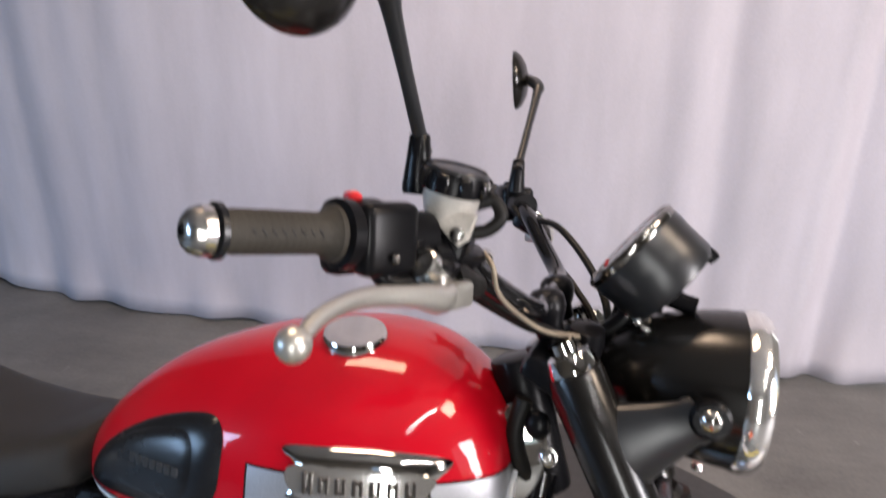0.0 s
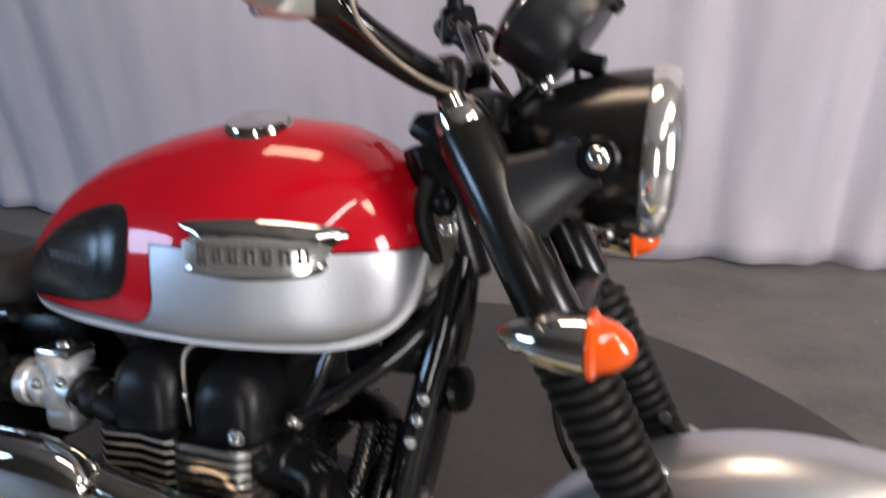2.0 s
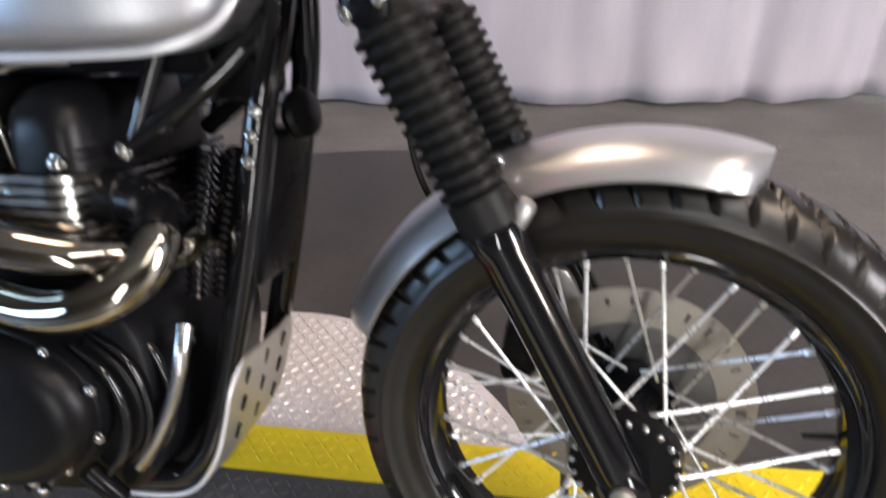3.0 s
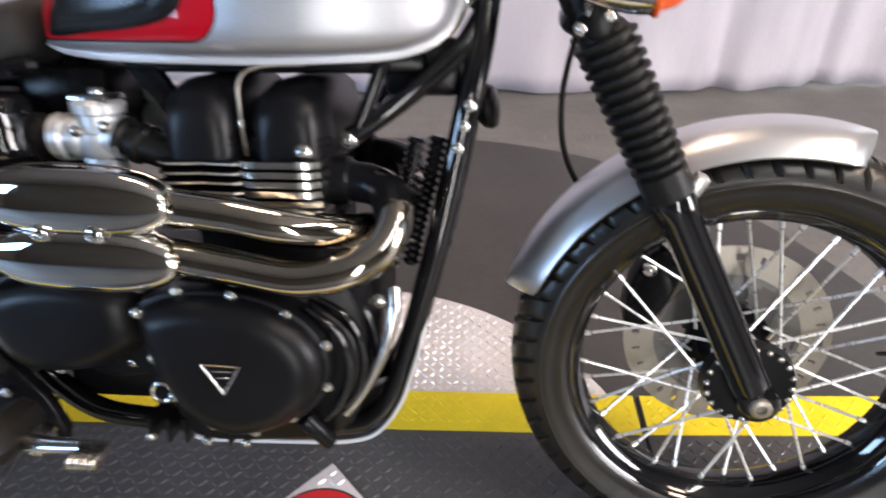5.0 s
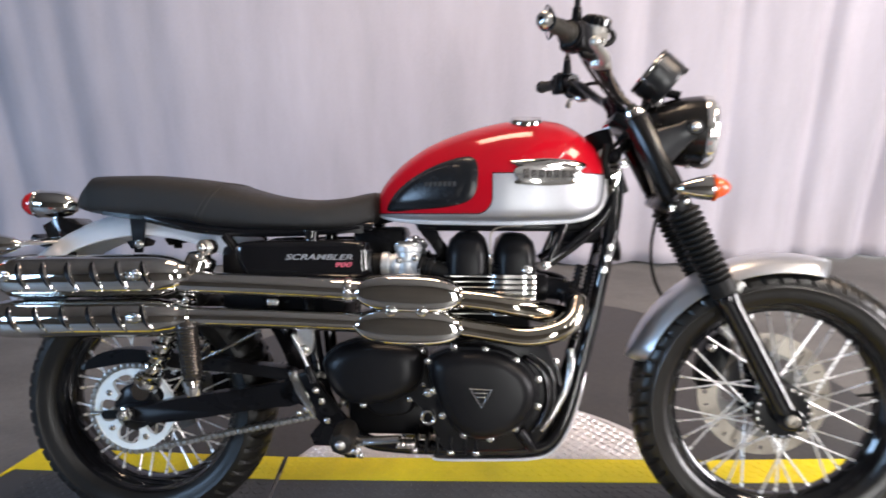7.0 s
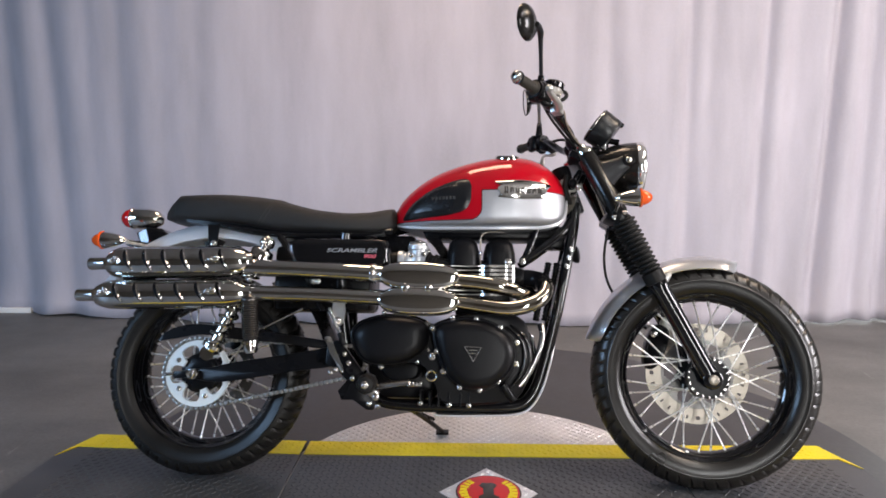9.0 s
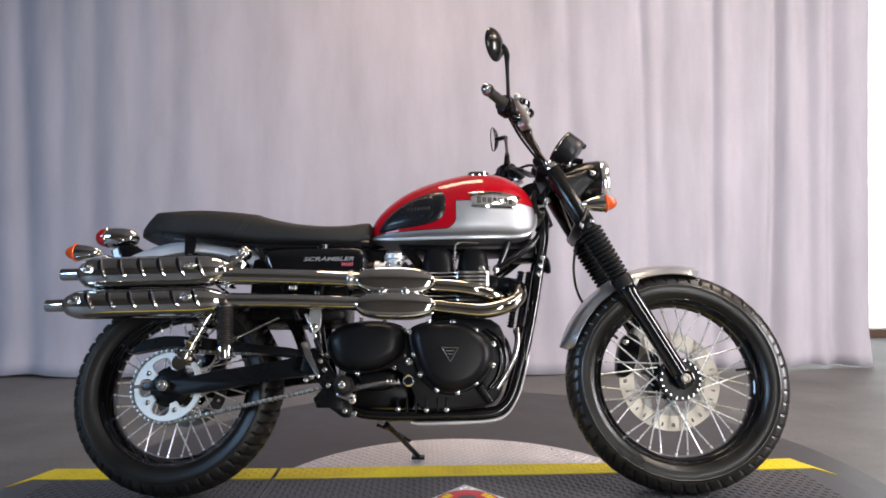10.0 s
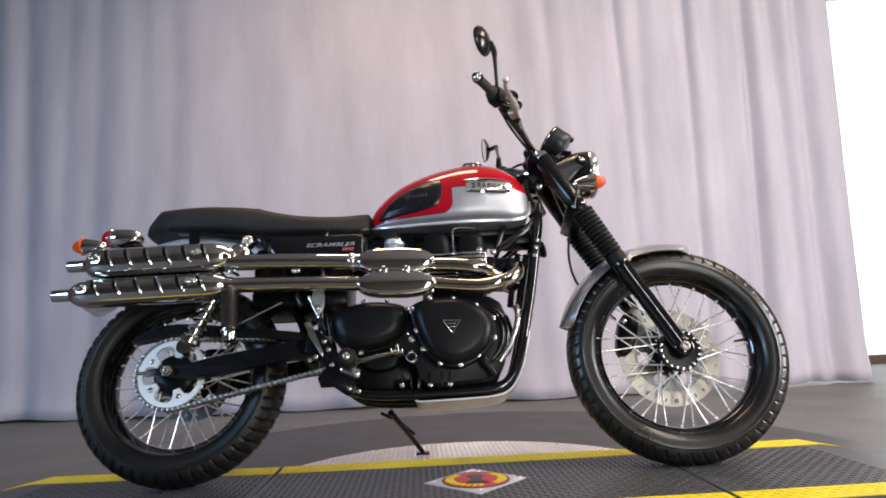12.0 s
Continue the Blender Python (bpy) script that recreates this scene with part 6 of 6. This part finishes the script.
# handlebar
BAR = [(0.0, 0.862, 1.040), (0.055, 0.862, 1.040), (0.105, 0.857, 1.045), (0.150, 0.834, 1.068), (0.195, 0.804, 1.102), (0.235, 0.781, 1.119), (0.280, 0.758, 1.124), (0.335, 0.729, 1.127), (0.380, 0.700, 1.130)]
bar = fpart("handlebar", tube([(x, -y, z) for y, x, z in reversed(BAR)] + [(x, y, z) for y, x, z in BAR[1:]], 0.0111, 14, 6), GLOSS, "gloss black handlebar")
for s in (-1, 1):
    e0, e1 = V(0.743, s * 0.306, 1.1256), V(0.702, s * 0.376, 1.130)
    d = (e1 - e0).normalized()
    part("riser", lathe([(0, 0.013), (0.004, 0.0155), (0.018, 0.0145), (0.027, 0.0185), (0.036, 0.0205), (0.046, 0.0190), (0.052, 0.013), (0.054, 0.004)], (0.872, s * 0.044, 1.002), (-0.22, 0, 1), 20), SATIN, bar, "black bar clamp")
    gl = (e1 - e0).length
    pr = [(-0.012, 0.0175), (-0.008, 0.0205), (0.0, 0.0205), (0.004, 0.0160), (0.010, 0.0146)]
    for k in range(11):
        a = 0.014 + k * (gl - 0.026) / 11
        pr += [(a, 0.0144), (a + 0.002, 0.0147), (a + 0.0055, 0.0147), (a + 0.0068, 0.0143)]
    pr += [(gl - 0.006, 0.0146), (gl - 0.004, 0.0146)]
    grip = part("grip", lathe(pr, e0, d, 26), GRIP, bar, "worn dark rubber grip")
    dots = None
    for off in (0.12,):
        for k in range(8):
            up = V(0, 0, 1)
            side = d.cross(up).normalized() * (1 if s < 0 else -1)
            nrm = (up * math.sin(off) + side * math.cos(off) * -1).normalized()
            c = e0 + d * (0.014 + k * 0.0068) + nrm * 0.0144
            dots = box(c, (0.0017, 0.0060, 0.0012), 0.0004, frame_on(nrm) @ Matrix.Rotation(radians(35), 3, "Z"), dots, 1)
    part("grip_slits", dots, SLIT_SHADE, grip)
    part("grip_flange", lathe([(gl - 0.0045, 0.0150), (gl - 0.0035, 0.0180), (gl + 0.0005, 0.0180), (gl + 0.0015, 0.0150)], e0, d, 26), PAD, grip, "black rubber ring")
    weight = part("bar_end", lathe([(0.001, 0.0140), (0.002, 0.0158), (0.0085, 0.0158), (0.0092, 0.0152), (0.013, 0.0140), (0.016, 0.0112), (0.0178, 0.0075), (0.0180, 0.0042), (0.0150, 0.0036)], e1 + d * 0.001, d, 28), STEEL, bar, "chrome bar end weight")
    part("recess", lathe([(0.0152, 0.0041), (0.0185, 0.0042), (0.0186, 0.0026), (0.0162, 0.0020), (0.0160, 0.0)], e1 + d * 0.001, d, 16), SATIN, weight)
    # switch housing, in two halves
    c = e0 - d * 0.035
    housing = part("switch_housing", box(c + V(-0.0125, 0, -0.002), (0.050, 0.024, 0.056), 0.009, Matrix.Rotation(math.atan2(-d.x, d.y * s) * s, 3, "Z").to_3x3() @ Matrix.Rotation(radians(90), 3, "Z"), None, 3), SATIN, bar, "black two-piece switch housing")
    part("housing_half", box(c + V(0.0125, 0, -0.002), (0.050, 0.024, 0.054), 0.009, Matrix.Rotation(math.atan2(-d.x, d.y * s) * s, 3, "Z").to_3x3() @ Matrix.Rotation(radians(90), 3, "Z"), None, 3), SATIN, housing)
    part("housing_collar", lathe([(0.018, 0.018), (0.020, 0.0255), (0.029, 0.0255), (0.031, 0.0215)], c, d, 26), SATIN, housing)
    part("cable_elbow", tube([c + V(0.006, 0, -0.022), c + V(0.016, -s * 0.004, -0.034), c + V(0.034, -s * 0.016, -0.034)], [0.009, 0.008, 0.006], 10, 6), SATIN, housing)
    part("housing_screw", lathe([(0, 0.0035), (0.003, 0.0035), (0.004, 0.002)], c + V(0.024, s * 0.010, -0.014), (1, 0, -0.1), 10), STEEL, housing)
    part("switch_button", egg(c + V(-0.012, s * 0.006, 0.027), (0.0075, 0.0045, 0.0045)), RED if s < 0 else SATIN, housing, "red kill switch" if s < 0 else "")
    # lever with a ball end
    pv = V(0.806, s * 0.244, 1.083)
    lever = part("brake_lever" if s < 0 else "clutch_lever", tube([pv, V(0.815, s * 0.268, 1.081), V(0.806, s * 0.302, 1.088), V(0.789, s * 0.345, 1.093), V(0.782, s * 0.385, 1.090), V(0.783, s * 0.412, 1.083)], [0.0125, 0.0130, 0.0088, 0.0074, 0.0066, 0.0060], 14, 7, None, True, 0.85), LEVER, bar, "pale alloy hand lever with a ball end")
    part("lever_ball", egg(V(0.783, s * 0.418, 1.082), (0.0100, 0.0100, 0.0100)), LEVER, lever)
    part("lever_pivot", lathe([(-0.014, 0.006), (-0.014, 0.010), (0.014, 0.010), (0.016, 0.006)], pv + V(-0.002, s * 0.006, 0.002), (0.2, 0, 1), 14), STEEL, lever)
    part("lever_perch", box(pv + V(-0.012, s * -0.008, 0.014), (0.044, 0.034, 0.030), 0.007, Matrix.Rotation(radians(25), 3, "Y")), SATIN, bar)
    part("adjuster_wheel", lathe([(0, 0.0125), (0.002, 0.0142), (0.009, 0.0142), (0.011, 0.0120), (0.0115, 0.006), (0.009, 0.0)], pv + V(-0.006, s * 0.010, 0.016), (-0.35, s * 0.75, 0.45), 11), STEEL, lever)
    part("pivot_block", box(pv + V(0.004, s * -0.002, -0.004), (0.030, 0.040, 0.021), 0.004, Matrix.Rotation(radians(-20), 3, "Z")), LEVER, lever)
    part("perch_clamp", lathe([(-0.013, 0.016), (-0.013, 0.0195), (0.013, 0.0195), (0.013, 0.016)], e0 - d * 0.075, d, 20), SATIN, bar)
    part("lever_boot", lathe([(0, 0.013), (0.012, 0.015), (0.022, 0.012), (0.036, 0.010)], pv + V(0.004, s * -0.016, 0.004), (0.45, -s, -0.25), 14), RUBBER, bar)
    # mirror
    left = s > 0
    foot = V(0.770, 0.246, 1.182) if left else V(0.767, -0.191, 1.194)
    head = V(0.770, 0.375, 1.310) if left else V(0.764, -0.272, 1.296)
    up = (head - foot).normalized()
    mc = V(0.722, 0.432, 1.330) if left else V(0.727, -0.326, 1.305)
    md = V(1, 0.14, 0.10).normalized() if left else V(1, -0.53, -0.08).normalized()
    hub = mc + md * 0.019 if left else mc + md * 0.015 + V(0.47, 0.88, 0) * 0.024
    mirror = part("mirror", tube([foot - up * 0.01, foot + up * 0.012, foot.lerp(head, 0.5), head - up * 0.020, head, head.lerp(hub, 0.35) + up * 0.006, hub], [0.0078, 0.0062, 0.0060, 0.0072, 0.0098, 0.0100, 0.0095], 12, 7), BRACKET, bar, "round black mirror on a bent stalk")
    part("mirror_shell", lathe([(0.020, 0.0), (0.0195, 0.012), (0.016, 0.028), (0.008, 0.043), (0.0, 0.0500), (-0.004, 0.0510), (-0.006, 0.0495)], mc, md, 36, None, False), SHELL, mirror, "black round mirror shell")
    part("mirror_glass", lathe([(-0.004, 0.0485), (-0.0045, 0.0)], mc, md, 36, None, False), MIRROR, mirror, "mirror glass")
    part("mirror_boot", lathe([(0, 0.0125), (0.006, 0.0130), (0.030, 0.0105), (0.048, 0.009), (0.05, 0.0072)], foot - V(0.002, 0, 0.042), (0.03, 0.05 * s, 1), 16), SATIN, mirror, "rubber stalk boot")

# brake fluid cup on the right, its hose and the cables
cupd = V(0.22, -0.10, 1).normalized()
cc = V(0.800, -0.208, 1.146)
cup = fpart("fluid_reservoir", lathe([(-0.012, 0.014), (-0.009, 0.020), (0.002, 0.0232), (0.011, 0.0236)], cc, cupd, 28), CLEARCUP, "translucent brake fluid cup with a black ribbed cap")
pr = [(0.010, 0.0225), (0.011, 0.0262), (0.027, 0.0266), (0.0295, 0.0248), (0.0305, 0.0)]
part("cup_cap", lathe(pr, cc, cupd, 24), SATIN, cup, "black screw cap")
b = None
for k in range(9):
    a = 2 * math.pi * k / 9
    fr = frame_on(cupd)
    b = box(cc + fr @ V(0.0260 * math.cos(a), 0.0260 * math.sin(a), 0.0190), (0.0075, 0.0105, 0.0155), 0.0016, fr @ Matrix.Rotation(a, 3, "Z"), b, 1)
part("cap_ribs", b, GLOSS, cup)
part("cap_band", lathe([(0.0272, 0.0260), (0.0292, 0.0256), (0.0308, 0.0240)], cc, cupd, 28, None, False), BRACKET, cup)
part("cup_bracket", slab([(0.786, 1.142), (0.828, 1.140), (0.822, 1.120), (0.814, 1.114), (0.806, 1.120)], -0.219, -0.227, 0.002), CLEARCUP, cup)
part("cup_seat", box((0.800, -0.205, 1.112), (0.036, 0.038, 0.036), 0.007, Matrix.Rotation(radians(14), 3, "Y")), SATIN, cup)
part("cup_screw", lathe([(0, 0.006), (0.005, 0.006), (0.007, 0.003)], (0.814, -0.227, 1.124), (0, -1, 0), 12), STEEL, cup)
part("cup_hose", tube([cc + V(0.018, 0.010, 0.000), cc + V(0.033, 0.014, 0.004), cc + V(0.040, 0.014, -0.008), cc + V(0.030, 0.011, -0.020), cc + V(0.010, 0.005, -0.024)], 0.0058, 12, 7), RUBBER, cup)
master = fpart("master_cylinder", cyl((0.792, -0.242, 1.106), (0.814, -0.172, 1.098), 0.0150, 0.0130, 18, 0.003), SATIN, "black front brake master cylinder")
part("banjo_bolt", lathe([(0, 0.008), (0.010, 0.008), (0.012, 0.0095), (0.018, 0.0095)], (0.814, -0.172, 1.098), (0.3, 1, -0.1), 12), CHROME, master)
fpart("brake_line", tube([(0.822, -0.170, 1.104), (0.834, -0.184, 1.094), (0.838, -0.176, 1.072), (0.850, -0.150, 1.050), (0.874, -0.112, 1.026), (0.905, -0.05, 1.008), (0.92, -0.01, 0.98), (0.94, 0.02, 0.90), (0.97, 0.045, 0.82)], 0.0024, 10, 7), CREAM, "pale sheathed brake line")
for pts_, r in (([(0.770, -0.235, 1.118), (0.800, -0.185, 1.085), (0.845, -0.130, 1.042), (0.888, -0.080, 1.014), (0.905, -0.03, 0.985), (0.87, 0.01, 0.93)], 0.0046),
                ([(0.765, -0.230, 1.112), (0.800, -0.170, 1.072), (0.850, -0.105, 1.028), (0.890, -0.050, 1.000), (0.89, 0.0, 0.94), (0.84, 0.02, 0.88)], 0.0042),
                ([(0.800, 0.205, 1.105), (0.850, 0.150, 1.100), (0.905, 0.085, 1.050), (0.925, 0.04, 1.000), (0.90, 0.02, 0.92)], 0.0048),
                ([(0.770, 0.225, 1.120), (0.835, 0.155, 1.062), (0.88, 0.09, 1.035), (0.915, 0.04, 0.985), (0.88, 0.01, 0.90)], 0.0042)):
    fpart("control_cable", tube(pts_, r, 10, 7), RUBBER, "black sheathed control cable")
fpart("ignition_barrel", lathe([(0, 0.018), (0.018, 0.020), (0.034, 0.018), (0.036, 0.012)], (0.905, -0.035, 0.985), (0.1, -0.25, 1), 20), SATIN, "black ignition switch")
fpart("wiring_bundle", tube([(0.94, 0.02, 1.045), (0.935, 0.0, 1.01), (0.945, -0.03, 0.985), (0.965, -0.02, 0.975)], 0.007, 10, 6), RUBBER, "black wiring bundle")
part("cable_sheath", tube([(0.845, -0.045, 0.93), (0.838, -0.048, 0.89), (0.850, -0.038, 0.85), (0.870, -0.015, 0.82)], 0.010, 10, 6), RUBBER, bike, "black cable sheath beside the steering head")
part("lock_housing", egg((0.862, -0.050, 0.905), (0.014, 0.009, 0.016)), SATIN, bike, "black steering lock housing")
repeats("lock_bolt", BIGBOLT, STEEL, bike, [side_at(0.875, -0.080, 0.885)])
